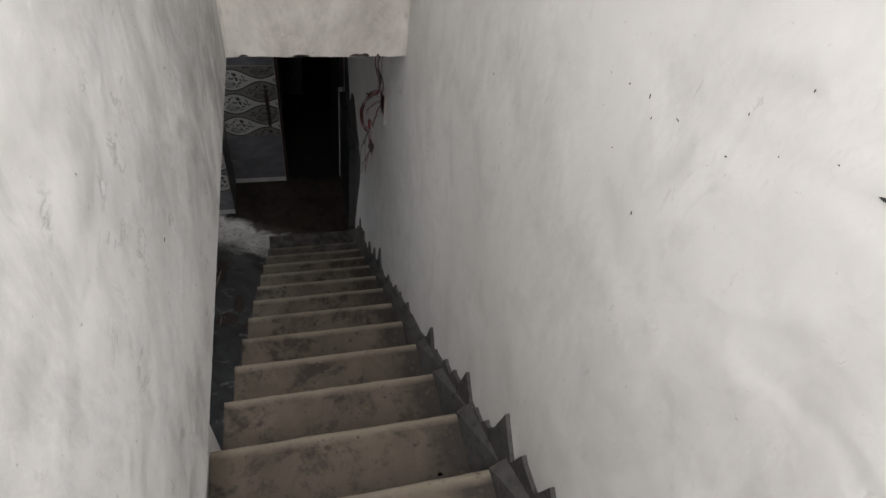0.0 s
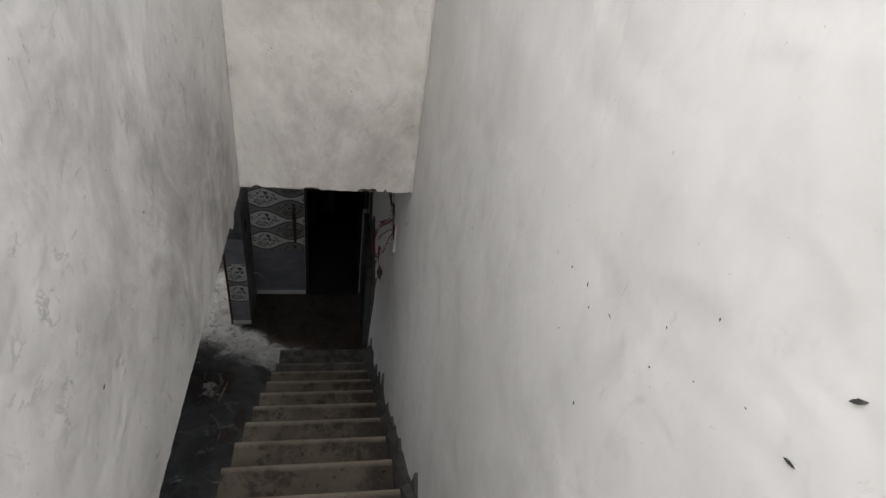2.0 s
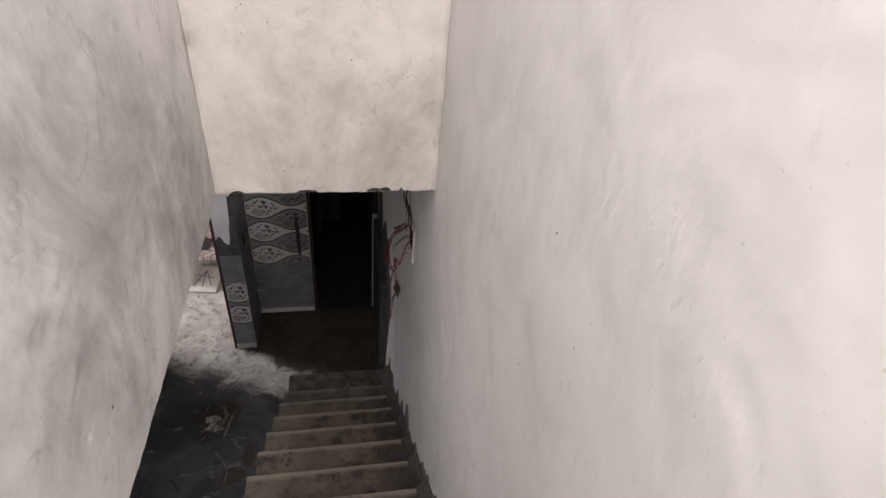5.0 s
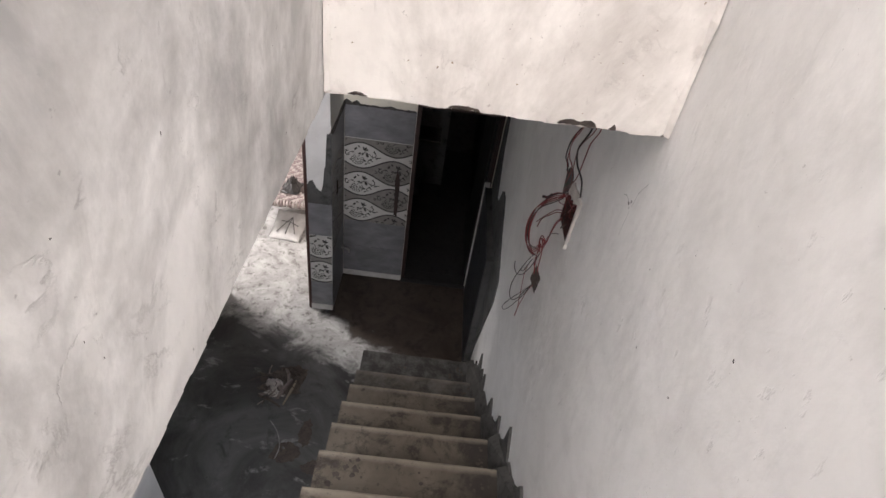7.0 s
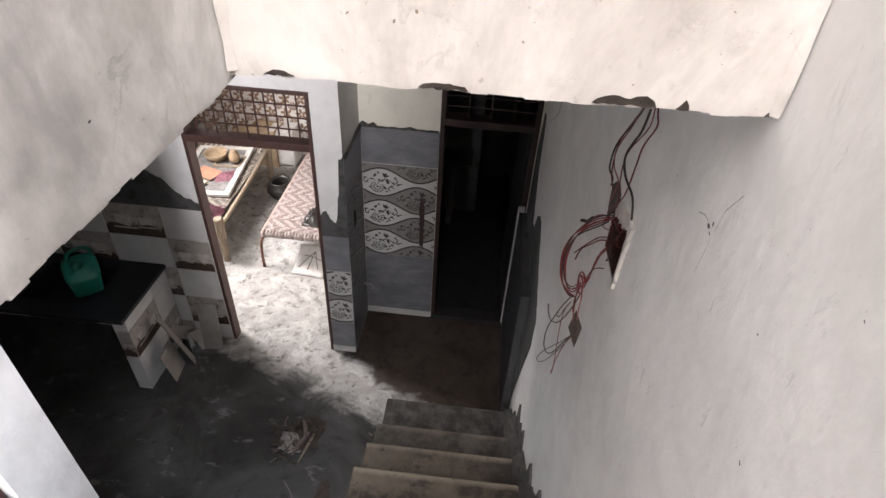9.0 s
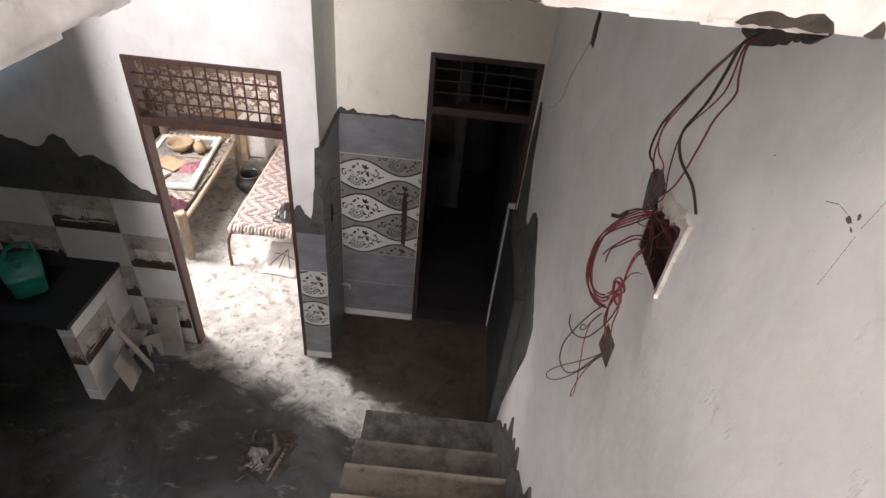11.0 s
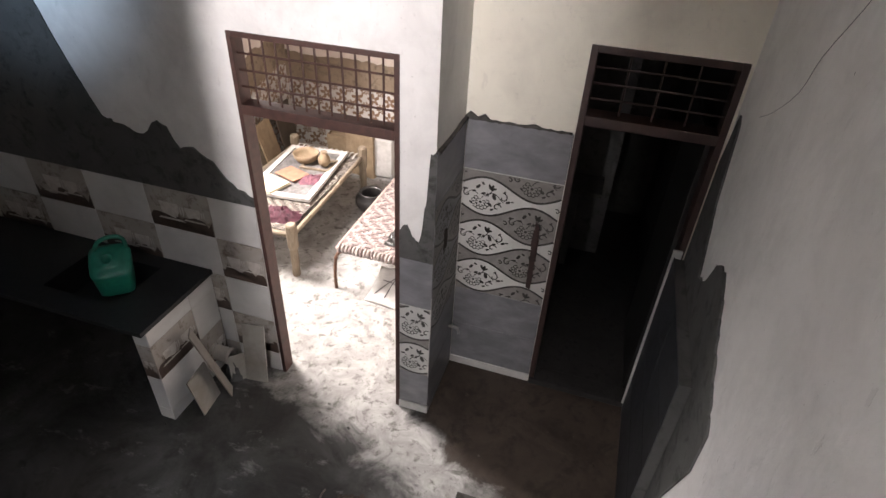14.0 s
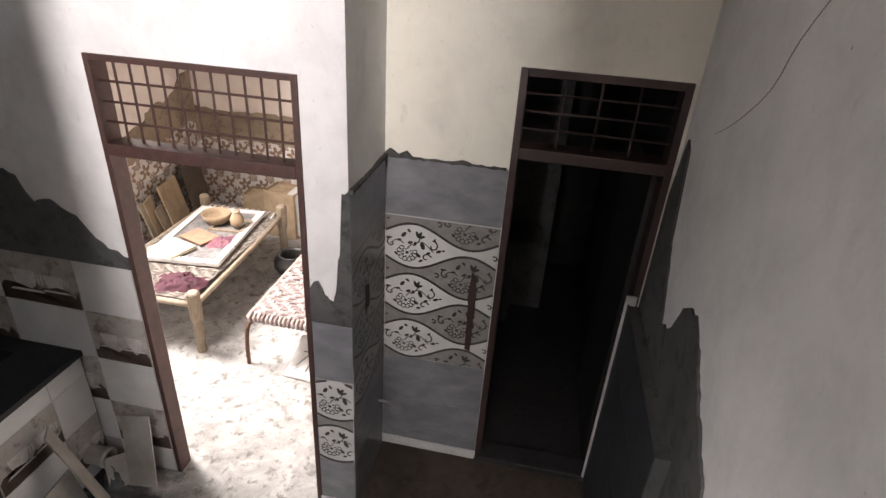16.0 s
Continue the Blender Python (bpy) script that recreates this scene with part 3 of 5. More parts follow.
def ornament(parent, put, a0, a1, z0, z1, centre, z_centre, rnd, ink=INK):
    """Ogee bands, lines, curls and leaves printed on a white tile face. put(a, z, d) lays them on the wall."""
    def half(a):
        return 0.075 + 0.055 * math.cos(math.tau * (a - centre) / 0.6)
    n = max(6, int((a1 - a0) / 0.018))
    aa = [a0 + (a1 - a0) * i / n for i in range(n + 1)]
    clip = lambda z: min(max(z, z0), z1)
    rows = range(-6, 7)
    bm = bmesh.new()
    for j in rows:
        c = z_centre + 0.3 * j
        lo = [clip(c + half(a)) for a in aa]
        hi = [clip(c + 0.3 - half(a)) for a in aa]
        for i in range(n):
            if hi[i] - lo[i] > 1e-4 or hi[i + 1] - lo[i + 1] > 1e-4:
                vs = [bm.verts.new(put(*p, 0.0014)) for p in ((aa[i], lo[i]), (aa[i + 1], lo[i + 1]), (aa[i + 1], hi[i + 1]), (aa[i], hi[i]))]
                bm.faces.new(vs)
    part("pattern_ground", bm, PATTERN_GREY, parent)
    bm = bmesh.new()

    def ribbon(line, w):
        prev = None
        for i, (a, z) in enumerate(line):
            b0, b1 = line[max(i - 1, 0)], line[min(i + 1, len(line) - 1)]
            da, dz = b1[0] - b0[0], b1[1] - b0[1]
            l = math.hypot(da, dz) or 1
            na, nz = -dz / l * w, da / l * w
            cur = None
            if a0 <= a <= a1 and z0 < z < z1:
                cur = (bm.verts.new(put(a + na, z + nz, 0.0028)), bm.verts.new(put(a - na, z - nz, 0.0028)))
            if prev and cur:
                bm.faces.new([prev[0], cur[0], cur[1], prev[1]])
            prev = cur

    def leaf(a, z, r, ang, thin=0.5):
        if a - r < a0 or a + r > a1 or z - r < z0 or z + r > z1:
            return
        vs = []
        for k in range(8):
            t = k * math.tau / 8
            u, v = r * math.cos(t), r * thin * math.sin(t)
            vs.append(bm.verts.new(put(a + u * math.cos(ang) - v * math.sin(ang), z + u * math.sin(ang) + v * math.cos(ang), 0.0026)))
        bm.faces.new(vs)

    def curl(a, z, r, start, turn):
        ribbon([(a + r * (1 - i / 16) * math.cos(start + turn * i * 0.36), z + r * (1 - i / 16) * math.sin(start + turn * i * 0.36)) for i in range(15)], 0.0040)

    for j in rows:
        c = z_centre + 0.3 * j
        ribbon([(a, c + half(a)) for a in aa], 0.0068)
        ribbon([(a, c - half(a)) for a in aa], 0.0068)
        for m in range(-4, 5):
            for ca, cz in ((centre + 0.6 * m, c), (centre + 0.3 + 0.6 * m, c + 0.15)):
                if not (a0 - 0.2 < ca < a1 + 0.2):
                    continue
                curl(ca + 0.105, cz + 0.012, 0.036, 1.6, -1)
                curl(ca - 0.115, cz + 0.005, 0.032, 1.5, 1)
                curl(ca + 0.075, cz - 0.062, 0.030, 0.3, 1)
                curl(ca - 0.165, cz - 0.01, 0.018, 2.2, -1)
                # chrysanthemum: two rows of open petals on a round eye
                for count, dist, r in ((9, 0.044, 0.0125), (6, 0.023, 0.010)):
                    for i in range(count):
                        t = 2.3 + i * 4.3 / (count - 1)
                        pa, pz = ca - 0.03 + dist * math.cos(t), cz - 0.045 + dist * 0.85 * math.sin(t)
                        ribbon([(pa + r * math.cos(t + q * 0.55), pz + r * math.sin(t + q * 0.55)) for q in range(-4, 5)], 0.0027)
                leaf(ca - 0.03, cz - 0.042, 0.010, 0.0, 0.9)
                # tulip head of three pointed petals
                for g in (0.35, 1.1, 1.9):
                    leaf(ca + 0.028 + 0.018 * math.cos(g), cz + 0.052 + 0.02 * math.sin(g), 0.021, g, 0.42)
                for da, dz, r, g in ((-0.05, 0.062, 0.017, 0.9), (-0.022, 0.088, 0.012, 2.4), (0.052, 0.008, 0.021, 2.0), (-0.015, 0.02, 0.014, 0.5), (0.012, 0.016, 0.012, 1.8), (-0.075, 0.028, 0.012, 0.3), (0.085, -0.03, 0.012, 0.5), (0.03, -0.05, 0.016, 2.5), (0.045, -0.082, 0.012, 0.4), (0.14, -0.012, 0.015, 0.3), (-0.09, -0.055, 0.012, 2.4), (0.115, 0.05, 0.010, 1.2), (-0.135, 0.035, 0.010, 0.2), (0.165, -0.004, 0.009, 0.1)):
                    leaf(ca + da, cz + dz, r * 1.1, g + rnd.uniform(-0.2, 0.2), 0.55)
                ribbon([(ca - 0.03 + s * 0.011, cz - 0.02 + s * 0.011 + 0.008 * math.sin(s)) for s in range(8)], 0.0026)
                ribbon([(ca + 0.0 + s * 0.014, cz + 0.002 + 0.03 * math.sin(s * 0.5)) for s in range(9)], 0.0026)
                ribbon([(ca - 0.05 - s * 0.012, cz + 0.01 + 0.02 * math.sin(s * 0.6)) for s in range(7)], 0.0024)
    part("pattern_lines", bm, ink, parent)


def tiled_face(wall_name, put, a0, a1, rows, widths, pattern=None):
    """Wall tiles in rows (z0, z1, kind) from a0 to a1; each tile a piece."""
    host = bpy.data.objects[wall_name]
    for z0, z1, mat_ in rows:
        a = a0
        while a < a1 - 1e-3:
            b = min(a + widths, a1)
            bm = bmesh.new()
            g = 0.0012
            back = [bm.verts.new(put(p, q, -0.006)) for p, q in ((a + g, z0 + g), (b - g, z0 + g), (b - g, z1 - g), (a + g, z1 - g))]
            mid = [bm.verts.new(put(p, q, -0.0012)) for p, q in ((a + g, z0 + g), (b - g, z0 + g), (b - g, z1 - g), (a + g, z1 - g))]
            e = g + 0.0015
            top = [bm.verts.new(put(p, q, 0.0)) for p, q in ((a + e, z0 + e), (b - e, z0 + e), (b - e, z1 - e), (a + e, z1 - e))]
            bm.faces.new(top)
            for lo_, hi_ in ((back, mid), (mid, top)):
                for i in range(4):
                    bm.faces.new([lo_[i], lo_[(i + 1) % 4], hi_[(i + 1) % 4], hi_[i]])
            part("tile", bm, mat_, host)
            a = b


def on_y(y, out=-1):
    return lambda a, z, d: (a, y + out * (0.008 + d), z)


def on_x(x, out=1):
    return lambda a, z, d: (x + out * (0.008 + d), a, z)


# grey and white tiles beside the dark doorway
grey_rows = [(0.065, 0.40, GREY_TILE), (0.40, 0.72, GREY_TILE)]
white_rows = [(0.72, 1.02, WHITE_TILE), (1.02, 1.32, WHITE_TILE), (1.32, 1.63, WHITE_TILE)]
tiled_face("wall_door", on_y(Y_DOOR), -1.352, -0.75, grey_rows + white_rows + [(1.63, 1.94, GREY_TILE)], 0.6)
ornament(bpy.data.objects["wall_door"], on_y(Y_DOOR), -1.348, -0.752, 0.724, 1.626, -1.2, 1.16, random.Random(2))
tiled_face("wall_return", on_x(X_RETURN), 5.235, 5.76, [(0.0, 0.35, GREY_TILE), (0.35, 0.72, GREY_TILE)] + white_rows[:1] + [(1.02, 1.32, GREY_TILE), (1.32, 1.63, GREY_TILE), (1.63, 1.94, GREY_TILE)], 0.6)
tiled_face("wall_front", on_y(Y_FRONT), -1.553, -1.353, [(0.065, 0.36, GREY_TILE), (0.36, 0.64, WHITE_TILE), (0.64, 0.93, WHITE_TILE), (0.93, 1.27, GREY_TILE)], 0.6)
ornament(bpy.data.objects["wall_front"], on_y(Y_FRONT), -1.549, -1.357, 0.364, 0.926, -1.45, 0.5, random.Random(4))
ornament(bpy.data.objects["wall_return"], on_x(X_RETURN), 5.24, 5.755, 0.724, 1.626, 5.4, 1.16, random.Random(9))
for nm, d in (("wall_door", (-1.352, -0.75, Y_DOOR - 0.014, Y_DOOR, 0.0, 0.064)), ("wall_front", (-1.555, -1.352, Y_FRONT - 0.014, Y_FRONT, 0.0, 0.064))):
    tagged(box_part("baseboard", d, TRIM, None, "", 0.002), "pale tile skirting strip at the floor", "skirting", kind="structure")
mortar = jag([(-1.36, 1.938), (-0.76, 1.938), (-0.76, 1.947), (-0.90, 1.944), (-0.97, 1.960), (-1.02, 1.947), (-1.22, 1.946), (-1.25, 1.975), (-1.29, 1.952), (-1.335, 1.978), (-1.36, 1.955)], 0.02, 0.004, random.Random(8))
tagged(slab_outline("mortar_line", mortar, "y", Y_DOOR, -0.02, SKIRT), "ragged cement line over the tiles", "mortar", kind="structure")
mortar = jag([(5.24, 1.938), (5.765, 1.938), (5.765, 1.955), (5.5, 1.946), (5.24, 1.955)], 0.02, 0.004, random.Random(18))
tagged(slab_outline("mortar_line", mortar, "x", X_RETURN, 0.02, SKIRT), "ragged cement line over the tiles", "mortar", kind="structure")

# tiled dado on the side wall near the dark doorway
tiled_face("wall_right", lambda a, z, d: (-0.070 - d, a, z), 4.74, 5.74, [(0.0, 0.34, SHADED_TILE), (0.34, 0.67, SHADED_TILE), (0.67, 1.0, SHADED_TILE), (1.0, 1.32, SHADED_TILE)], 0.5)
bm = bmesh.new()
add_box(bm, -0.063, 0.0, 4.745, 5.74, 0.0, 1.31)
tagged(part("dado_bed", bm, CEMENT), "thick cement bed behind the dado tiles", "mortar", kind="structure")
box_part("dado_trim", (-0.082, -0.03, 5.741, 5.758, 0.02, 1.36), TRIM, bpy.data.objects["dado_bed"], "pale edge strip", 0.003)

# ---- kitchen wall tiles ----
cols = [-2.47, -2.80, -3.27, -3.74, -4.21, -4.68, -5.15, -5.39]
zrows = [1.395, 1.09, 0.785, 0.48, 0.175, 0.0]
rnd = random.Random(21)


def kitchen_tile(host, put, a0, a1, z0, z1, printed):
    bm = bmesh.new()
    g = 0.0015
    ring = [[bm.verts.new(put(p, q, d)) for p, q in ((a0 + g + e, z0 + g + e), (a1 - g - e, z0 + g + e), (a1 - g - e, z1 - g - e), (a0 + g + e, z1 - g - e))] for d, e in ((-0.006, 0), (-0.0015, 0), (0.0, 0.0015))]
    bm.faces.new(ring[2])
    for lo_, hi_ in zip(ring, ring[1:]):
        for i in range(4):
            bm.faces.new([lo_[i], lo_[(i + 1) % 4], hi_[(i + 1) % 4], hi_[i]])
    t = part("tile", bm, PRINT if printed else WHITE_TILE, host)
    if printed:
        w, h = a1 - a0, z1 - z0
        bm = bmesh.new()
        line = [(a0 + 0.004, z0 + 0.006), (a1 - 0.004, z0 + 0.006)]
        n = 16
        for i in range(n + 1):
            line.append((a1 - 0.004 - (w - 0.008) * i / n, z0 + h * rnd.uniform(0.16, 0.40)))
        vs = [bm.verts.new(put(*p, 0.0012)) for p in line]
        f = bm.faces.new(vs)
        bmesh.ops.triangulate(bm, faces=[f])
        part("printed_band", bm, BROWN_BAND, t)
        bm = bmesh.new()
        for u0, r in ((0.36, 0.17), (0.72, 0.13)):
            cu, cv = a0 + w * (u0 + rnd.uniform(-0.04, 0.04)), z0 + h * 0.46
            rr = min(h * r * 1.5, w * 0.16)
            bm.faces.new([bm.verts.new(put(cu + rr * x_, cv + rr * z_, 0.001)) for x_, z_ in ((-0.55, -0.75), (0.55, -0.75), (0.85, -0.1), (0.95, 0.75), (-0.95, 0.75), (-0.85, -0.1))])
            bm.faces.new([bm.verts.new(put(cu + rr * x_, cv + rr * z_, 0.0013)) for x_, z_ in ((-1.4, -0.95), (1.4, -0.95), (1.1, -0.76), (-1.1, -0.76))])
            for x_ in (1.0, 1.28):
                bm.faces.new([bm.verts.new(put(cu + rr * p, cv + rr * q, 0.001)) for p, q in ((x_, -0.3), (x_ + 0.12, -0.2), (x_ + 0.12, 0.5), (x_, 0.6))])
        part("printed_cup", bm, PRINT_PALE, t)


host = bpy.data.objects["wall_front"]
for i in range(len(cols) - 1):
    for j in range(len(zrows) - 1):
        kitchen_tile(host, on_y(Y_FRONT), cols[i + 1], cols[i], zrows[j + 1], zrows[j], (i + j) % 2 == 1)

# ---- doorways and windows ----
def grille_frame(name, x0, x1, y, top, bar_z, uprights, rails, steel, label, depth=0.07, w=0.045):
    t = tagged(thing(name, label, "door frame", at=(0, 0, 0)), kind="structure")
    box_part("jamb", (x0, x0 + w, y, y + depth, 0.0, top), steel, t, "", 0.004)
    box_part("jamb", (x1 - w, x1, y, y + depth, 0.0, top), steel, t, "", 0.004)
    box_part("head", (x0 + w, x1 - w, y, y + depth, top - w, top), steel, t, "", 0.004)
    box_part("transom_bar", (x0 + w, x1 - w, y - 0.004, y + depth, bar_z, bar_z + 0.055), steel, t, "", 0.004)
    for i in range(uprights):
        x = x0 + w + (x1 - x0 - 2 * w) * (i + 1) / (uprights + 1)
        tube("bar", [(x, y + depth * 0.5, bar_z + 0.05), (x + 0.001, y + depth * 0.5, (top + bar_z) / 2), (x, y + depth * 0.5, top - w)], 0.006, steel, t)
    for i in range(rails):
        z = bar_z + 0.055 + (top - w - bar_z - 0.055) * (i + 1) / (rails + 1)
        tube("bar", [(x0 + w, y + depth * 0.5 - 0.012, z), ((x0 + x1) / 2, y + depth * 0.5 - 0.012, z + 0.002), (x1 - w, y + depth * 0.5 - 0.012, z)], 0.006, steel, t)
    return t


d1 = grille_frame("door_1", -2.462, -1.553, Y_FRONT - 0.012, 2.397, 1.975, 11, 3, RED_STEEL, "red oxide steel doorway frame with a barred fanlight", 0.095, 0.026)
d2 = grille_frame("door_2", -0.747, -0.018, Y_DOOR - 0.012, 2.414, 2.0, 3, 3, DARK_STEEL, "dark brown steel doorway frame with fanlight bars", 0.128, 0.035)
leaf = thing("door_leaf", "dark brown door leaf standing open into an unlit room", "door", at=(-0.075, 5.90, 0.03), rz=92)
box_part("panel", (0.0, 0.70, -0.03, 0.0, 0.0, 1.95), DARK_WOOD, leaf, "", 0.003)
for a, b in ((0.15, 0.85), (1.05, 1.8)):
    box_part("moulding", (0.1, 0.6, -0.037, -0.0305, a, b), DARK_WOOD, leaf, "", 0.003)
tube("handle", [(0.62, -0.031, 0.95), (0.62, -0.06, 0.97), (0.62, -0.06, 1.08), (0.62, -0.031, 1.10)], 0.007, DARK_STEEL, leaf)
tagged(box_part("threshold", (-0.745, -0.02, Y_DOOR - 0.03, 5.885, 0.0, 0.05), DARKENED_STONE, None, "", 0.008), "raised cement doorway threshold", "threshold", kind="structure")
shelf = thing("wall_shelf", "dusty stone shelf in the unlit room", "shelf", at=(0, 0, 0))
box_part("slab", (-1.355, -0.50, 7.25, 7.6, 0.80, 0.835), SKIRT, shelf, "", 0.004)
box_part("support", (-0.75, -0.69, 7.3, 7.6, 0.0, 0.80), CEMENT, shelf)
box_part("support", (-1.35, -1.29, 7.3, 7.6, 0.0, 0.80), CEMENT, shelf)

win = tagged(thing("window_1", "barred steel window frame painted red oxide", "window"), kind="structure")
for d in ((1.6, 1.65, 0.9, 2.45), (2.785, 2.838, 0.9, 2.45), (1.65, 2.785, 0.9, 0.95), (1.65, 2.785, 2.40, 2.45), (1.65, 2.785, 1.85, 1.90)):
    box_part("window_frame", (-2.07, -2.01, d[0], d[1], d[2], d[3]), RED_STEEL, win, "", 0.006)
for i in range(8):
    y = 1.65 + 1.135 * (i + 1) / 9
    tube("bar", [(-2.045, y, 0.95), (-2.045, y, 1.6), (-2.045, y, 2.40)], 0.007, DARK_STEEL, win)
for i in range(9):
    z = 0.95 + 1.45 * (i + 1) / 10
    tube("bar", [(-2.033, 1.65, z), (-2.033, 2.2, z), (-2.033, 2.785, z)], 0.006, DARK_STEEL, win)
for i in range(6):
    z = 1.0 + 0.25 * i
    tube("hinge", [(-2.0, 2.80, z), (-2.0, 2.80, z + 0.06), (-2.0, 2.80, z + 0.12)], 0.016, RED_STEEL, win)

win = tagged(thing("window_2", "steel window frame of the back room", "window"), kind="structure")
for d in ((6.0, 6.05, 1.85, 3.2), (6.90, 6.95, 1.85, 3.2), (6.05, 6.90, 1.85, 1.9), (6.05, 6.90, 3.15, 3.2)):
    box_part("window_frame", (-4.42, -4.37, *d), RED_STEEL, win, "", 0.004)

# ---- more materials ----
PINK_STRAP = plain("pink_webbing", (0.36, 0.28, 0.25), (0.27, 0.20, 0.18), 0.8, 40)
BROWN_STRAP = plain("brown_webbing", (0.13, 0.11, 0.095), (0.085, 0.07, 0.06), 0.8, 40)
PALE_STRAP = plain("pale_webbing", (0.33, 0.29, 0.27), (0.25, 0.215, 0.20), 0.8, 40)
MAUVE_STRAP = plain("mauve_webbing", (0.215, 0.168, 0.16), (0.155, 0.118, 0.115), 0.8, 40)
ROPE = plain("pale_rope", (0.23, 0.205, 0.18), (0.16, 0.14, 0.12), 0.85, 40)
CARD = plain("brown_cardboard", (0.33, 0.245, 0.16), (0.22, 0.16, 0.10), 0.8, 8)
DARK_BOARD = plain("dark_brown_board", (0.055, 0.042, 0.032), (0.085, 0.066, 0.05), 0.8, 8)
PAPER = plain("pale_paper", (0.56, 0.50, 0.38), (0.46, 0.40, 0.29), 0.7, 10)
WHITE_PAINT = plain("white_painted_board", (0.58, 0.57, 0.55), (0.44, 0.43, 0.41), 0.5, 12)
GREY_CLOTH = plain("grey_board", (0.19, 0.182, 0.178), (0.085, 0.08, 0.078), 0.7, 16)
ORANGE_PRINT = plain("faded_orange_print", (0.36, 0.19, 0.12), (0.28, 0.13, 0.085), 0.7, 14)
PINK_CLOTH = plain("pink_cloth", (0.20, 0.08, 0.10), (0.11, 0.045, 0.065), 0.85, 25)
MAROON = plain("maroon_cloth", (0.026, 0.003, 0.009), (0.07, 0.012, 0.024), 0.8, 18)
BLACK_POT = plain("black_metal_pot", (0.018, 0.017, 0.017), (0.03, 0.028, 0.026), 0.4, 18)
RUST = plain("rusty_iron", (0.13, 0.06, 0.035), (0.08, 0.04, 0.025), 0.8, 30)
STEEL = plain("bare_steel", (0.45, 0.45, 0.45), (0.35, 0.34, 0.33), 0.35, 20, 0.9)
RAG = rough_mineral("dusty_rag", (0.13, 0.105, 0.092), (0.20, 0.17, 0.155), (0.05, 0.036, 0.032), 14)
PALE_RAG = rough_mineral("dusty_pale_rag", (0.30, 0.27, 0.245), (0.42, 0.385, 0.36), (0.10, 0.08, 0.07), 16)
ASH = rough_mineral("dry_leaf_litter", (0.045, 0.035, 0.028), (0.09, 0.072, 0.06), (0.02, 0.017, 0.015), 18)
# dark brown for real stains and for shade painted in chips and holes
STAIN_SHADE = rough_mineral("dark_stain_and_shade", (0.045, 0.035, 0.03), (0.07, 0.055, 0.045), (0.03, 0.025, 0.02), 14)
FLORAL = plain("brown_flower_print", (0.17, 0.10, 0.06), (0.25, 0.16, 0.10), 0.4, 25)


def lathe(name, profile, material, parent=None, label="", segments=20, wobble=0.0, rnd=None):
    bm = bmesh.new()
    rings = []
    for r, z in profile:
        rings.append([bm.verts.new((r * (1 + (rnd.uniform(-wobble, wobble) if rnd else 0)) * math.cos(i * math.tau / segments), r * math.sin(i * math.tau / segments), z)) for i in range(segments)])
    for a, b in zip(rings, rings[1:]):
        for i in range(segments):
            bm.faces.new([a[i], a[(i + 1) % segments], b[(i + 1) % segments], b[i]])
    bm.faces.new(rings[0])
    bm.faces.new(rings[-1][::-1])
    return part(name, bm, material, parent, label, True)


def crumple(name, w, d, height, material, parent, seed, label="", n=22, fold=9.0):
    """A heap of cloth: a grid lifted and folded by noise, thick at the middle and ragged at the rim."""
    bm = bmesh.new()
    grid = []
    for i in range(n + 1):
        row = []
        for j in range(n + 1):
            u, v = i / n * 2 - 1, j / n * 2 - 1
            q = Vector((u * 1.3 + seed, v * 1.3, seed * 0.7))
            rim = 0.85 + 0.3 * noise.noise(Vector((math.atan2(v, u), seed, 0)))
            r = min(1.0, math.hypot(u, v))
            fall = max(0.0, 1 - r * r)
            z = height * fall * (0.55 + 0.6 * abs(noise.noise(q * fold * 0.35)) + 0.35 * noise.noise(q * fold))
            sx = 0.06 * noise.noise(q * 5)
            row.append(bm.verts.new((u * w / 2 * rim + sx * w, v * d / 2 * rim + sx * d, max(z, 0.002))))
        grid.append(row)
    for i in range(n):
        for j in range(n):
            bm.faces.new([grid[i][j], grid[i + 1][j], grid[i + 1][j + 1], grid[i][j + 1]])
    return part(name, bm, material, parent, label, True)


def ellipse_chip(bm, put, a, z, r, rnd):
    n = 9
    ang, thin = rnd.uniform(0, 3.1), rnd.uniform(0.3, 0.8)
    vs = []
    for k in range(n):
        t = k * math.tau / n
        q = r * rnd.uniform(0.6, 1.2)
        u, v = q * math.cos(t), q * thin * math.sin(t)
        vs.append(bm.verts.new(put(a + u * math.cos(ang) - v * math.sin(ang), z + u * math.sin(ang) + v * math.cos(ang), 0)))
    bm.faces.new(vs)


# chips and nail marks in the plaster
rnd = random.Random(31)
bm = bmesh.new()
for (ya, za), (yb, zb), wd in (((0.545, 4.775), (0.533, 4.789), 0.0028), ((0.553, 4.684), (0.538, 4.688), 0.0024)):
    dy, dz = (zb - za), -(yb - ya)
    ln = math.hypot(dy, dz)
    bm.faces.new([bm.verts.new((-0.0018, ya + (yb - ya) * f + dy / ln * wd * q, za + (zb - za) * f + dz / ln * wd * q)) for f, q in ((0.0, 0.0), (0.2, 0.6), (0.5, 1.0), (0.8, 0.5), (1.0, 0.0), (0.75, -0.6), (0.45, -0.8), (0.2, -0.5))])
marks = [(0.853, 4.353, 0.007), (0.944, 4.536, 0.008), (0.98, 4.40, 0.004), (0.86, 4.55, 0.008), (1.62, 4.15, 0.008), (1.64, 3.77, 0.005), (1.45, 4.03, 0.005), (2.48, 3.07, 0.008), (2.86, 3.26, 0.010), (4.61, 2.71, 0.009)]
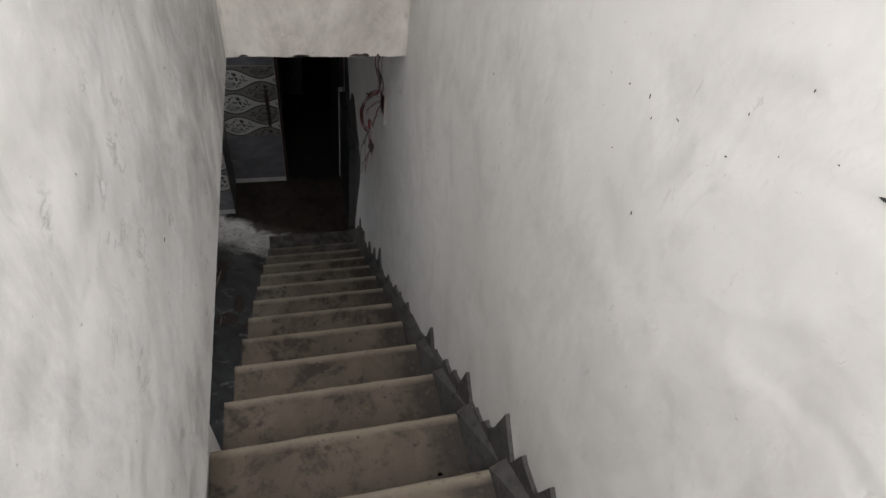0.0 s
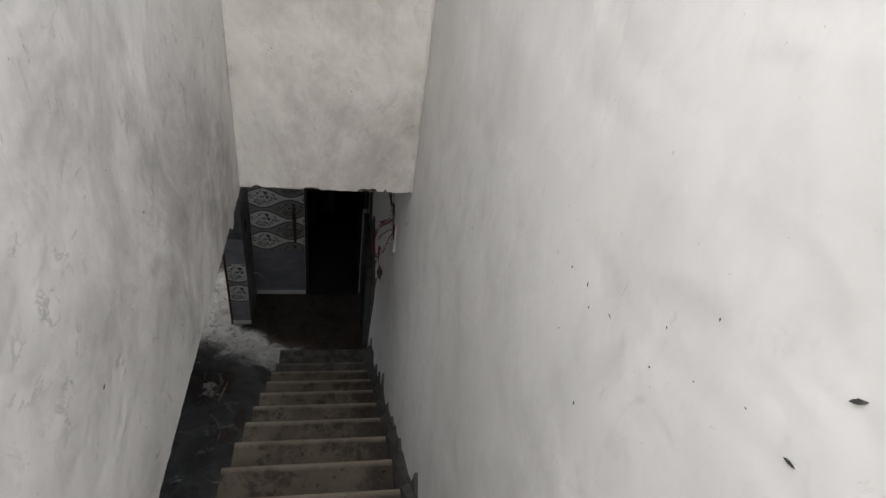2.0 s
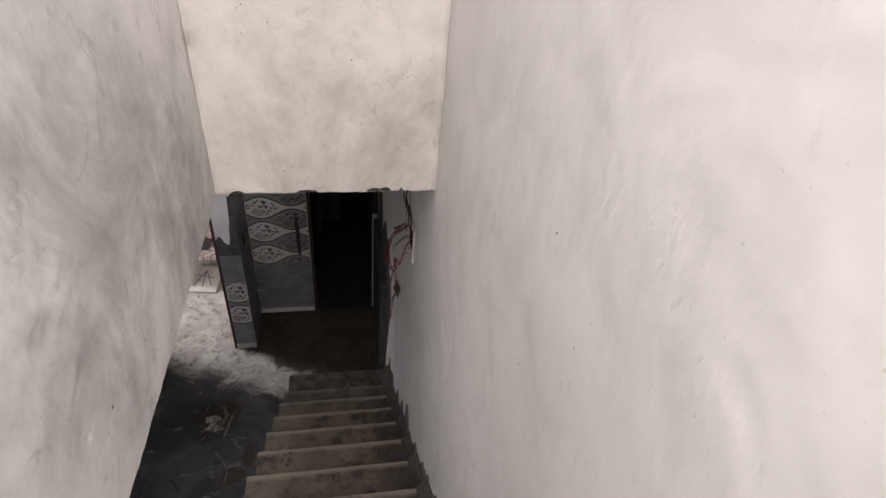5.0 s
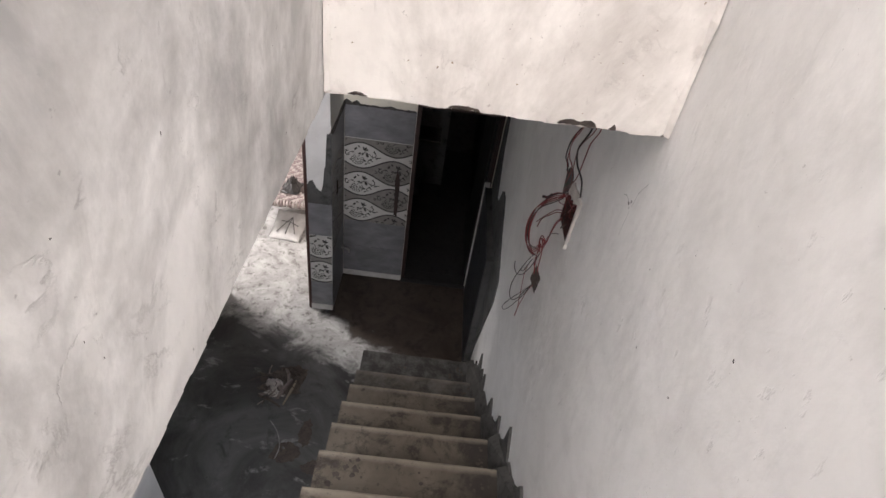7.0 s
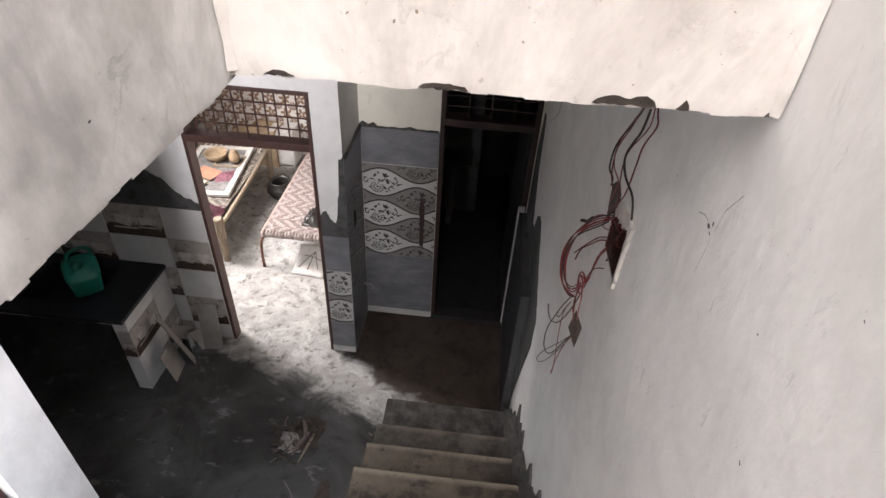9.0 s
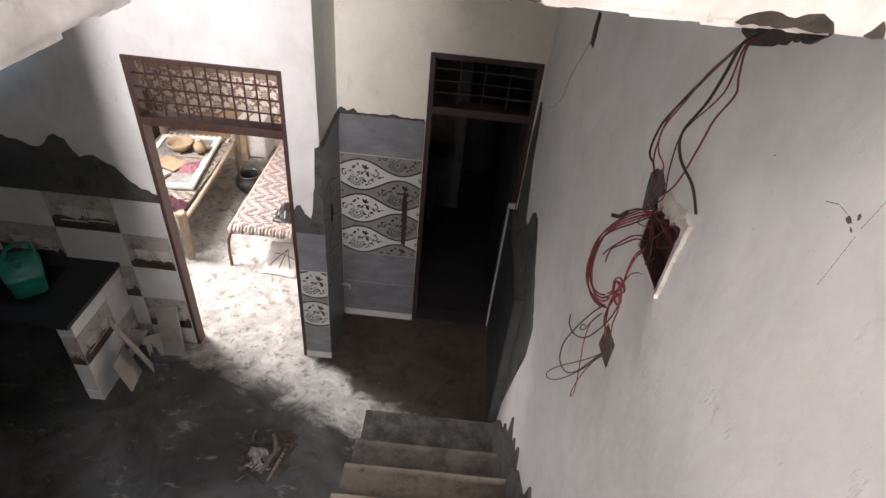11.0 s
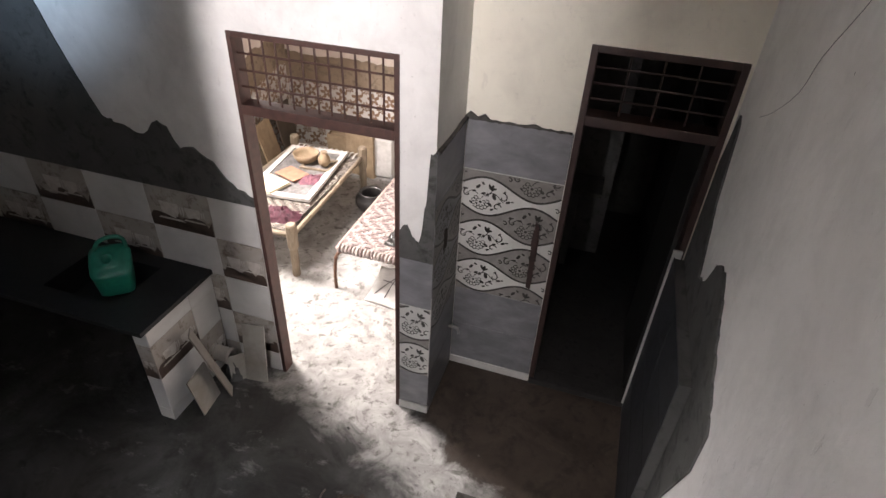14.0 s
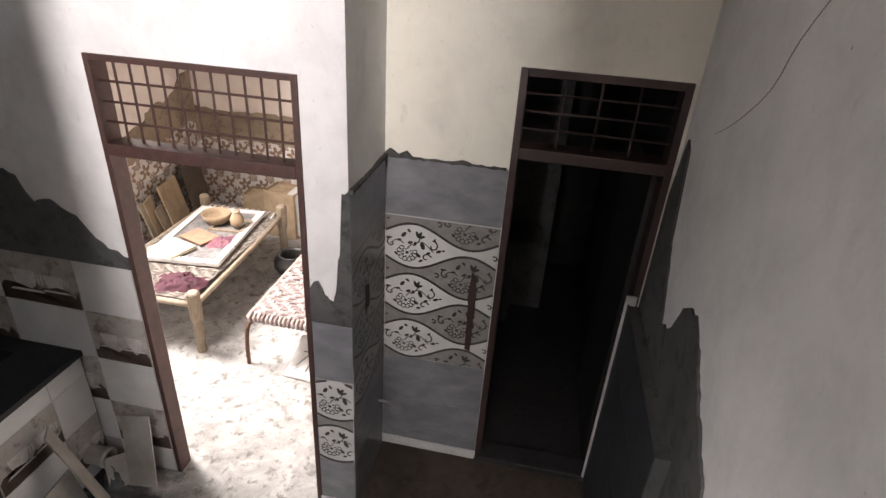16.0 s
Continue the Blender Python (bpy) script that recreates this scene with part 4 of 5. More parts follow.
for _ in range(24):
    y = rnd.uniform(0.3, 3.6)
    marks.append((y, rnd.uniform(5.1 - 0.74 * y, 5.1 - 0.5 * y), rnd.choice((0.0015, 0.002, 0.0025, 0.004))))
for a, z, r in marks:
    r *= 0.6
    ellipse_chip(bm, lambda a_, z_, d: (-0.0015, a_, z_), a, z, r, rnd)
for line, wd in (([(2.854, 3.141), (2.849, 3.193), (2.846, 3.236)], 0.0004), ([(2.845, 3.25), (2.840, 3.276), (2.836, 3.305), (2.80, 3.36)], 0.0004), ([(2.93, 3.238), (2.905, 3.25), (2.88, 3.25)], 0.0005)):
    for (ya, za), (yb, zb) in zip(line, line[1:]):
        bm.faces.new([bm.verts.new(q) for q in ((-0.0017, ya - wd, za - wd), (-0.0017, ya + wd, za + wd), (-0.0017, yb + wd, zb + wd), (-0.0017, yb - wd, zb - wd))])
for a, z, r in ((2.872, 3.246, 0.007), (2.858, 3.238, 0.005), (3.098, 3.223, 0.003), (0.917, 4.512, 0.004), (1.07, 4.501, 0.003), (1.007, 4.519, 0.003), (2.274, 3.149, 0.004), (2.185, 3.396, 0.006)):
    ellipse_chip(bm, lambda a_, z_, d: (-0.0019, a_, z_), a, z, r, rnd)
tagged(part("plaster_chip", bm, CEMENT, bpy.data.objects["wall_right"]), kind="stuff")
bm = bmesh.new()
marks = [(1.66, 3.70, 0.012), (1.15, 4.05, 0.016), (1.26, 3.74, 0.012), (1.56, 4.21, 0.010)]
for _ in range(70):
    marks.append((rnd.uniform(0.5, 2.75), rnd.uniform(3.5, 4.8), rnd.choice((0.002, 0.003, 0.004, 0.007))))
for a, z, r in marks:
    r *= 0.5
    ellipse_chip(bm, lambda a_, z_, d: (X_LEFT + 0.0015, a_, z_), a, z, r, rnd)
tagged(part("plaster_chip", bm, CEMENT, bpy.data.objects["wall_stair_left"]), kind="stuff")
bm = bmesh.new()
for _ in range(34):
    ellipse_chip(bm, lambda a_, z_, d: (a_, Y_LINTEL - 0.0015, z_), rnd.uniform(-0.82, -0.04), rnd.uniform(3.52, 4.3), rnd.choice((0.0015, 0.002, 0.003, 0.004)), rnd)
tagged(part("plaster_chip", bm, BROWN_CEMENT, bpy.data.objects["wall_lintel"]), kind="stuff")

# broken lower edge of the lintel, with the hole that the cables come through
lint = bpy.data.objects["wall_lintel"]
# chipped bites as thin dark sheets, their shadow put into the colour
for pts, sd in (([(-0.56, 3.497), (-0.48, 3.497), (-0.485, 3.503), (-0.51, 3.507), (-0.535, 3.506), (-0.552, 3.503)], 1), ([(-0.285, 3.497), (-0.185, 3.497), (-0.19, 3.507), (-0.203, 3.514), (-0.218, 3.512), (-0.228, 3.507), (-0.245, 3.511), (-0.265, 3.509), (-0.278, 3.504)], 2), ([(-0.81, 3.497), (-0.76, 3.497), (-0.775, 3.504), (-0.795, 3.505)], 3), ([(-0.155, 3.497), (-0.135, 3.497), (-0.143, 3.513)], 4), ([(-0.02, 3.497), (-0.002, 3.497), (-0.003, 3.516), (-0.012, 3.51)], 5)):
    slab_outline("broken_edge", jag(pts, 0.008, 0.002, random.Random(sd)), "y", Y_LINTEL, -0.002, STAIN_SHADE, lint)
hole = jag([(3.085, 3.478), (3.10, 3.43), (3.14, 3.40), (3.198, 3.385), (3.251, 3.36), (3.29, 3.345), (3.33, 3.333), (3.376, 3.341), (3.42, 3.358), (3.44, 3.40), (3.43, 3.478)], 0.011, 0.005, random.Random(40))
tagged(slab_outline("ceiling_hole", hole, "x", 0.0, -0.006, SCORCH_EDGE), "ragged dark hole knocked into the plaster for cables", "hole", kind="structure")
# flat dark sheet in place of the cavity's inner shade
hole = jag([(3.17, 3.478), (3.19, 3.42), (3.235, 3.39), (3.29, 3.372), (3.33, 3.40), (3.34, 3.478)], 0.011, 0.005, random.Random(41))
tagged(slab_outline("ceiling_hole", hole, "x", 0.0, -0.0085, STAIN_SHADE), "dark patch painted as the shade inside the cable cavity", "hole", kind="structure")
bm = bmesh.new()
for i in range(60):
    x, w = -0.868 + 0.868 * i / 60, 0.868 / 60
    add_box(bm, x, x + w, Y_LINTEL + 0.001, Y_LINTEL + 0.05, 3.50 - 0.006 - 0.006 * noise.noise(Vector((i * 0.23, 1.7, 0))) - rnd.uniform(0.0, 0.002), 3.5005)
part("rough_edge", bm, WARM_PLASTER, lint)
bm = bmesh.new()
for i in range(120):
    y, w = -0.4 + 3.2 * i / 120, 3.2 / 120
    add_box(bm, X_LEFT - 0.05, X_LEFT - 0.001, y, y + w, 3.48 - rnd.uniform(0.001, 0.008), 3.4805)
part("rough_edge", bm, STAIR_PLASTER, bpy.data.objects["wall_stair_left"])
bm = bmesh.new()
n = 40
for x in (-0.865, -0.003):
    ring = []
    for i in range(n + 1):
        z = 3.5 + 1.9 * i / n
        r = 0.012 + rnd.uniform(-0.004, 0.006)
        ring.append((bm.verts.new((x + (r if x < -0.4 else -r), Y_LINTEL - 0.001, z)), bm.verts.new((x, Y_LINTEL - r, z))))
    for a, b in zip(ring, ring[1:]):
        bm.faces.new([a[0], a[1], b[1], b[0]])
part("corner_fillet", bm, WARM_PLASTER, lint)

# ---- electrics on the side wall ----
box = thing("switch_box", "open rust-red switch box sunk in the broken plaster", "switch box", at=(0, 0, 0))
bm = bmesh.new()
for d in ((0.06, 0.065, 3.272, 3.50, 2.715, 2.925), (0.004, 0.06, 3.273, 3.278, 2.716, 2.924), (0.004, 0.06, 3.494, 3.499, 2.716, 2.924), (0.004, 0.06, 3.278, 3.494, 2.716, 2.721), (0.004, 0.06, 3.278, 3.494, 2.919, 2.924)):
    add_box(bm, *d)
part("back_box", bm, RED_DARK, box)
strip = jag([(3.254, 2.955), (3.278, 2.930), (3.277, 2.875), (3.275, 2.80), (3.278, 2.725), (3.270, 2.722), (3.268, 2.80), (3.264, 2.87)], 0.009, 0.003, random.Random(45))
slab_outline("edge_strip", strip, "x", 0.0, -0.012, WARM_PLASTER, box, "chipped white edge of broken plaster")
strip = jag([(3.255, 2.952), (3.285, 2.925), (3.33, 2.915), (3.345, 2.893), (3.36, 2.918), (3.385, 2.885), (3.405, 2.918), (3.44, 2.872), (3.46, 2.90), (3.42, 2.945), (3.37, 2.945), (3.30, 2.968)], 0.010, 0.003, random.Random(46))
slab_outline("broken_rim", strip, "x", 0.0, -0.009, WARM_PLASTER, box, "toothed rim of broken plaster")
for y, z, r in ((3.345, 2.915, 0.016), (3.392, 2.912, 0.017), (3.437, 2.897, 0.016), (3.30, 2.945, 0.014)):
    bm = bmesh.new()
    bmesh.ops.create_icosphere(bm, subdivisions=2, radius=r, matrix=Matrix.Translation((-0.004, y, z)) @ pose(0, 0, 0, 35, 0, 0) @ Matrix.Diagonal((0.6, 0.7, 1.6, 1)))
    for v in bm.verts:
        v.co += Vector((noise.noise(v.co * 40), noise.noise(v.co * 40 + Vector((3, 0, 0))), noise.noise(v.co * 40 + Vector((0, 5, 0))))) * 0.006
    part("plaster_lump", bm, WARM_PLASTER, box, "", True)
gouge = jag([(3.578, 2.905), (3.55, 2.935), (3.518, 2.952), (3.47, 2.935), (3.475, 2.89), (3.488, 2.856), (3.547, 2.80), (3.565, 2.85)], 0.014, 0.004, random.Random(44))
tagged(slab_outline("wall_gouge", gouge, "x", 0.0, -0.004, CEMENT), "grey gouge cut into the plaster above a switch box", "gouge", kind="structure")

cables = thing("cable_bundle", "loose red and black cables hanging out of the wall", "cables", at=(0, 0, 0))
rnd = random.Random(50)


def cable(points, material, radius=0.0020, off=0.03):
    tube("cable", [(-off - 0.010 * math.sin(i * 1.9 + points[0][0] * 9), y, z) for i, (y, z) in enumerate(points)], radius, material, cables, "", res=5)


def bent_cable(points, material, radius):
    tube("cable", points, radius, material, cables, "", res=5)


HOLE = [(3.235, 3.41), (3.262, 3.375)]
cable(HOLE + [(3.279, 3.356), (3.378, 3.276), (3.472, 3.177), (3.531, 3.074), (3.563, 2.978), (3.541, 2.951), (3.487, 2.957)], WIRE_BLACK, 0.0030)
cable(HOLE + [(3.284, 3.35), (3.401, 3.249), (3.483, 3.172), (3.51, 3.089), (3.525, 2.986), (3.50, 2.93)], WIRE_RED, 0.0022)
cable(HOLE + [(3.28, 3.348), (3.326, 3.277), (3.367, 3.197), (3.391, 3.114), (3.359, 3.066), (3.285, 3.043), (3.195, 3.029)], WIRE_BLACK, 0.0034, 0.035)
cable(HOLE + [(3.277, 3.345), (3.305, 3.259), (3.347, 3.205), (3.402, 3.108), (3.406, 3.01), (3.41, 2.93), (3.45, 2.88)], WIRE_RED, 0.0018)
cable(HOLE + [(3.269, 3.347), (3.278, 3.288), (3.274, 3.255), (3.282, 3.197), (3.308, 3.125), (3.376, 2.987), (3.44, 2.90)], WIRE_RED, 0.0022)
cable(HOLE + [(3.288, 3.345), (3.405, 3.252), (3.482, 3.157), (3.517, 3.063), (3.509, 3.007), (3.471, 2.979), (3.45, 2.92)], WIRE_PINK, 0.0020)
MAIN = [(-0.02, 3.425, 2.879), (-0.055, 3.445, 2.855), (-0.09, 3.457, 2.815), (-0.115, 3.483, 2.747), (-0.14, 3.432, 2.712), (-0.135, 3.43, 2.642), (-0.13, 3.391, 2.622), (-0.115, 3.348, 2.62), (-0.1, 3.324, 2.629)]
INNER = [(-0.02, 3.433, 2.866), (-0.05, 3.457, 2.826), (-0.08, 3.487, 2.778), (-0.103, 3.499, 2.727), (-0.125, 3.455, 2.685), (-0.122, 3.439, 2.635), (-0.12, 3.387, 2.626), (-0.11, 3.343, 2.641), (-0.1, 3.329, 2.66)]
for line, material, shift in ((MAIN, WIRE_RED, 0.0), (MAIN, WIRE_BLACK, 0.008), (MAIN, WIRE_RED, -0.009), (INNER, WIRE_RED, 0.0), (INNER, WIRE_BLACK, -0.010), (INNER, WIRE_PINK, 0.009)):
    bent_cable([(x + shift * 0.5, y + shift * math.sin(i * 0.7), z + shift * math.cos(i * 0.6)) for i, (x, y, z) in enumerate(line)], material, 0.0023)
KNOT = [(-0.01, 3.421, 2.758), (-0.025, 3.423, 2.726), (-0.04, 3.403, 2.696), (-0.055, 3.371, 2.68), (-0.068, 3.363, 2.654), (-0.08, 3.311, 2.689), (-0.092, 3.26, 2.744), (-0.1, 3.286, 2.748), (-0.1, 3.318, 2.716), (-0.1, 3.311, 2.697), (-0.1, 3.335, 2.665)]
for material, shift in ((WIRE_RED, 0.0), (WIRE_RED, 0.008)):
    bent_cable([(x, y + shift * math.sin(i * 1.1), z + shift * math.cos(i * 0.9)) for i, (x, y, z) in enumerate(KNOT)], material, 0.0024)
bent_cable([(-0.01, 3.471, 2.847), (-0.028, 3.512, 2.827), (-0.045, 3.533, 2.803), (-0.062, 3.533, 2.788), (-0.08, 3.511, 2.798)], WIRE_RED, 0.0028)
bent_cable([(-0.06, 3.498, 2.823), (-0.07, 3.515, 2.795), (-0.08, 3.52, 2.792), (-0.09, 3.525, 2.79)], WIRE_BLACK, 0.006)
bent_cable([(0.0, 3.46, 2.761), (-0.025, 3.47, 2.755), (-0.05, 3.484, 2.723), (-0.075, 3.484, 2.7), (-0.1, 3.426, 2.7)], WIRE_RED, 0.0022)
bent_cable([(0.0, 3.481, 2.761), (-0.025, 3.492, 2.75), (-0.05, 3.505, 2.713), (-0.075, 3.503, 2.686), (-0.1, 3.461, 2.699)], WIRE_RED, 0.0022)
bent_cable([(-0.02, 3.364, 2.721), (-0.037, 3.35, 2.734), (-0.055, 3.346, 2.73), (-0.072, 3.325, 2.723), (-0.09, 3.29, 2.718)], WIRE_BLACK, 0.0016)
bent_cable([(-0.1, 3.295, 2.738), (-0.102, 3.258, 2.749), (-0.103, 3.233, 2.727), (-0.105, 3.251, 2.708), (-0.107, 3.281, 2.715), (-0.108, 3.294, 2.744), (-0.11, 3.266, 2.763)], WIRE_RED, 0.0026)
bent_cable([(-0.1, 3.271, 2.723), (-0.1, 3.289, 2.678), (-0.1, 3.3, 2.635), (-0.1, 3.292, 2.601), (-0.1, 3.266, 2.606)], WIRE_RED, 0.0022)
bent_cable([(-0.1, 3.265, 2.729), (-0.097, 3.245, 2.7), (-0.093, 3.252, 2.634), (-0.09, 3.242, 2.601)], WIRE_PINK, 0.002)
bent_cable([(-0.1, 3.286, 2.721), (-0.1, 3.299, 2.661), (-0.1, 3.278, 2.61), (-0.1, 3.252, 2.584)], WIRE_RED, 0.0024)
bent_cable([(-0.1, 3.327, 2.631), (-0.111, 3.366, 2.558), (-0.122, 3.422, 2.436), (-0.131, 3.456, 2.334), (-0.135, 3.433, 2.281), (-0.139, 3.341, 2.331), (-0.13, 3.283, 2.401), (-0.115, 3.252, 2.481), (-0.1, 3.229, 2.548)], WIRE_BLACK, 0.0021)
bent_cable([(-0.1, 3.229, 2.548), (-0.107, 3.307, 2.429), (-0.115, 3.487, 2.181), (-0.12, 3.566, 2.05), (-0.12, 3.524, 2.07), (-0.12, 3.415, 2.205), (-0.115, 3.316, 2.36), (-0.107, 3.264, 2.461), (-0.1, 3.228, 2.548)], WIRE_BLACK, 0.0018)
bent_cable([(-0.16, 3.388, 2.523), (-0.154, 3.393, 2.482), (-0.149, 3.342, 2.493), (-0.143, 3.275, 2.551), (-0.136, 3.238, 2.61), (-0.127, 3.217, 2.666), (-0.119, 3.212, 2.702), (-0.11, 3.222, 2.726)], WIRE_BLACK, 0.0021)
bent_cable([(-0.11, 3.303, 2.621), (-0.116, 3.336, 2.552), (-0.122, 3.35, 2.507), (-0.128, 3.367, 2.493), (-0.134, 3.343, 2.535), (-0.14, 3.303, 2.567)], WIRE_BLACK, 0.0017)
bent_cable([(-0.11, 3.303, 2.621), (-0.112, 3.345, 2.544), (-0.114, 3.345, 2.471), (-0.117, 3.312, 2.42), (-0.119, 3.274, 2.346), (-0.118, 3.282, 2.29), (-0.113, 3.307, 2.277), (-0.109, 3.297, 2.357), (-0.104, 3.259, 2.474), (-0.1, 3.217, 2.552)], WIRE_PINK, 0.0015)
for i in range(9):
    a, b = rnd.uniform(3.32, 3.47), rnd.uniform(2.76, 2.89)
    cable([(a, b), (a + rnd.uniform(-0.03, 0.07), b + rnd.uniform(-0.05, 0.04)), (a + rnd.uniform(0.0, 0.10), b + rnd.uniform(-0.08, 0.03)), (rnd.uniform(3.33, 3.50), rnd.uniform(2.76, 2.88))], rnd.choice((WIRE_RED, WIRE_RED, WIRE_PINK, WIRE_BLACK)), 0.0017, rnd.choice((-0.03, -0.015, 0.008)))
bm = bmesh.new()
tip = [bm.verts.new(p) for p in ((-0.09, 3.286, 2.605), (-0.09, 3.22, 2.6), (-0.09, 3.198, 2.522), (-0.09, 3.276, 2.527), (-0.112, 3.246, 2.564), (-0.068, 3.246, 2.564))]
for i in range(4):
    for c in (4, 5):
        bm.faces.new([tip[i], tip[(i + 1) % 4], tip[c]])
part("connector", bm, STAIN_SHADE, cables, "dark red taped joint")

# holes laid on as dark patches that stand for the shade inside
for nm, axis, at, a, z, out in (("junction_hole", "y", Y_FRONT, -2.86, 2.88, -1), ("junction_hole", "y", Y_DOOR, -0.69, 2.88, -1), ("junction_hole", "x", 0.0, 4.67, 2.96, -1), ("junction_hole", "x", X_RETURN + 0.008, 5.45, 1.31, 1)):
    r0 = 0.03
    tall = 2.2 if axis == "x" else 1.0
    ol = jag([(a - r0, z - r0 * tall), (a + r0, z - r0 * tall), (a + r0 * 1.2, z), (a + r0 * 0.7, z + r0 * tall), (a - r0 * 0.8, z + r0 * tall * 1.1)], 0.012, 0.004, random.Random(int(a * 100) + 900))
    tagged(slab_outline(nm, ol, axis, at, 0.004 * out, STAIN_SHADE), "small broken hole in the plaster, its shade a dark patch", "hole", kind="structure")
w = thing("hanging_wire", "thin grey wire hanging from a hole in the wall", "wire", "hanging wires")
tube("strand", [(0.0, 4.67, 2.95), (-0.03, 4.66, 2.86), (-0.04, 4.79, 2.70), (-0.03, 4.90, 2.56), (-0.03, 5.10, 2.42), (-0.02, 5.30, 2.33)], 0.0015, GREY_TILE, w)
w = thing("hanging_wire", "thin dark wire hanging from a hole in the wall", "wire", "hanging wires")
tube("strand", [(-2.86, 5.24, 2.87), (-2.865, 5.21, 2.79), (-2.85, 5.20, 2.71), (-2.82, 5.20, 2.67), (-2.83, 5.21, 2.59)], 0.003, WIRE_BLACK, w)
tube("strand", [(-2.84, 5.205, 2.69), (-2.81, 5.20, 2.65), (-2.785, 5.21, 2.67)], 0.0025, WIRE_BLACK, w)
w = thing("ceiling_hook", "bent iron hook in a hole in the wall", "hook")
tube("rod", [(-0.69, 5.77, 2.88), (-0.69, 5.73, 2.88), (-0.66, 5.72, 2.87), (-0.62, 5.72, 2.885)], 0.006, DARK_STEEL, w)
tap = thing("water_tap", "short steel water pipe stub on the tiled wall", "tap")
tube("pipe", [(-1.352, 5.66, 0.44), (-1.31, 5.66, 0.44), (-1.28, 5.655, 0.435)], 0.011, STEEL, tap)
tube("spout", [(-1.29, 5.655, 0.44), (-1.275, 5.65, 0.42), (-1.275, 5.65, 0.40)], 0.009, STEEL, tap)
strap = thing("iron_strap", "rusty iron strap hanging on the patterned tiles", "strap")
bm = bmesh.new()
ol = jag([(-0.875, 0.86), (-0.845, 0.85), (-0.84, 1.22), (-0.85, 1.32), (-0.875, 1.36), (-0.885, 1.2), (-0.872, 1.1)], 0.03, 0.003, random.Random(60))
slab_outline("bar", ol, "y", Y_DOOR - 0.012, -0.012, DARK_STEEL, strap)

# ---- kitchen ----
cx0, cx1, cy0 = -5.38, -2.885, 4.57
counter = thing("kitchen_counter", "black granite kitchen worktop with a sunken sink", "counter", at=(0, 0, 0))
bm = bmesh.new()
sx0, sx1, sy0, sy1 = -3.75, -3.2, 4.72, 5.12
ring = [[[bm.verts.new((x, y, z)) for x, y in q] for q in (((cx0, cy0), (cx1, cy0), (cx1, 5.225), (cx0, 5.225)), ((sx0, sy0), (sx1, sy0), (sx1, sy1), (sx0, sy1)))] for z in (0.79, 0.822)]
for i in range(4):
    j = (i + 1) % 4
    for lev in ring:
        bm.faces.new([lev[0][i], lev[0][j], lev[1][j], lev[1][i]])
    for w in (0, 1):
        bm.faces.new([ring[0][w][i], ring[0][w][j], ring[1][w][j], ring[1][w][i]])
part("worktop", bm, GRANITE, counter)
bm = bmesh.new()
for d in ((sx0 - 0.01, sx1 + 0.01, sy0 - 0.01, sy1 + 0.01, 0.62, 0.63), (sx0 - 0.01, sx0, sy0, sy1, 0.63, 0.79), (sx1, sx1 + 0.01, sy0, sy1, 0.63, 0.79), (sx0, sx1, sy0 - 0.01, sy0, 0.63, 0.79), (sx0, sx1, sy1, sy1 + 0.01, 0.63, 0.79)):
    add_box(bm, *d)
part("sink_bowl", bm, GRANITE, counter)
sup = thing("counter_support", "tiled end wall under the worktop", "support")
box_part("core", (-3.01, -2.905, 4.62, 5.225, 0.0, 0.79), CEMENT, sup)
put_end = lambda a, z, d: (-2.905 + 0.006 + d, a, z)
put_front = lambda a, z, d: (a, 4.62 - 0.006 - d, z)
rnd = random.Random(22)
for j, (z0, z1) in enumerate(((0.0, 0.10), (0.10, 0.385), (0.385, 0.665), (0.665, 0.785))):
    for i, (a, b) in enumerate(((4.614, 4.99), (4.99, 5.22))):
        kitchen_tile(sup, put_end, a, b, z0, z1, j in (1, 2) and (i + j) % 2 == 0)
    kitchen_tile(sup, put_front, -3.01, -2.90, z0, z1, j == 2)

can = thing("jerry_can", "green plastic jerry can with an open mouth by the sink", "jerry can", at=(-3.29, 4.86, 0.822), rz=40)


def can_ring(bm, hx, hy, z, lean=0.0, n=28, power=0.42):
    out = []
    for i in range(n):
        t = i * math.tau / n
        c, q = math.cos(t), math.sin(t)
        x, y = hx * math.copysign(abs(c) ** power, c), hy * math.copysign(abs(q) ** power, q)
        dent = 1 + 0.05 * noise.noise(Vector((x * 14, y * 14, z * 9)))
        out.append(bm.verts.new((x * dent, y * dent, z + lean * y)))
    return out


bm = bmesh.new()
rings = [can_ring(bm, hx, hy, z, lean) for hx, hy, z, lean in ((0.085, 0.065, 0.0, 0.0), (0.098, 0.076, 0.012, 0.0), (0.104, 0.082, 0.08, 0.0), (0.112, 0.094, 0.15, 0.15), (0.118, 0.100, 0.205, 0.50), (0.112, 0.094, 0.222, 0.55), (0.09, 0.072, 0.230, 0.55))]
mouth = [[bm.verts.new((0.034 * math.cos(i * math.tau / 28) - 0.01, 0.034 * math.sin(i * math.tau / 28) - 0.01, z + 0.5 * 0.034 * math.sin(i * math.tau / 28))) for i in range(28)] for z in (0.230, 0.240)]
inner = [[bm.verts.new((r * math.cos(i * math.tau / 28) - 0.01, r * math.sin(i * math.tau / 28) - 0.01, z + 0.5 * r * math.sin(i * math.tau / 28))) for i in range(28)] for r, z in ((0.028, 0.240), (0.027, 0.19), (0.03, 0.12))]
rings += mouth + inner
for a, b in zip(rings, rings[1:]):
    for i in range(28):
        bm.faces.new([a[i], a[(i + 1) % 28], b[(i + 1) % 28], b[i]])
bm.faces.new(rings[0])
bm.faces.new(rings[-1][::-1])
part("body", bm, GREEN, can, "", True)
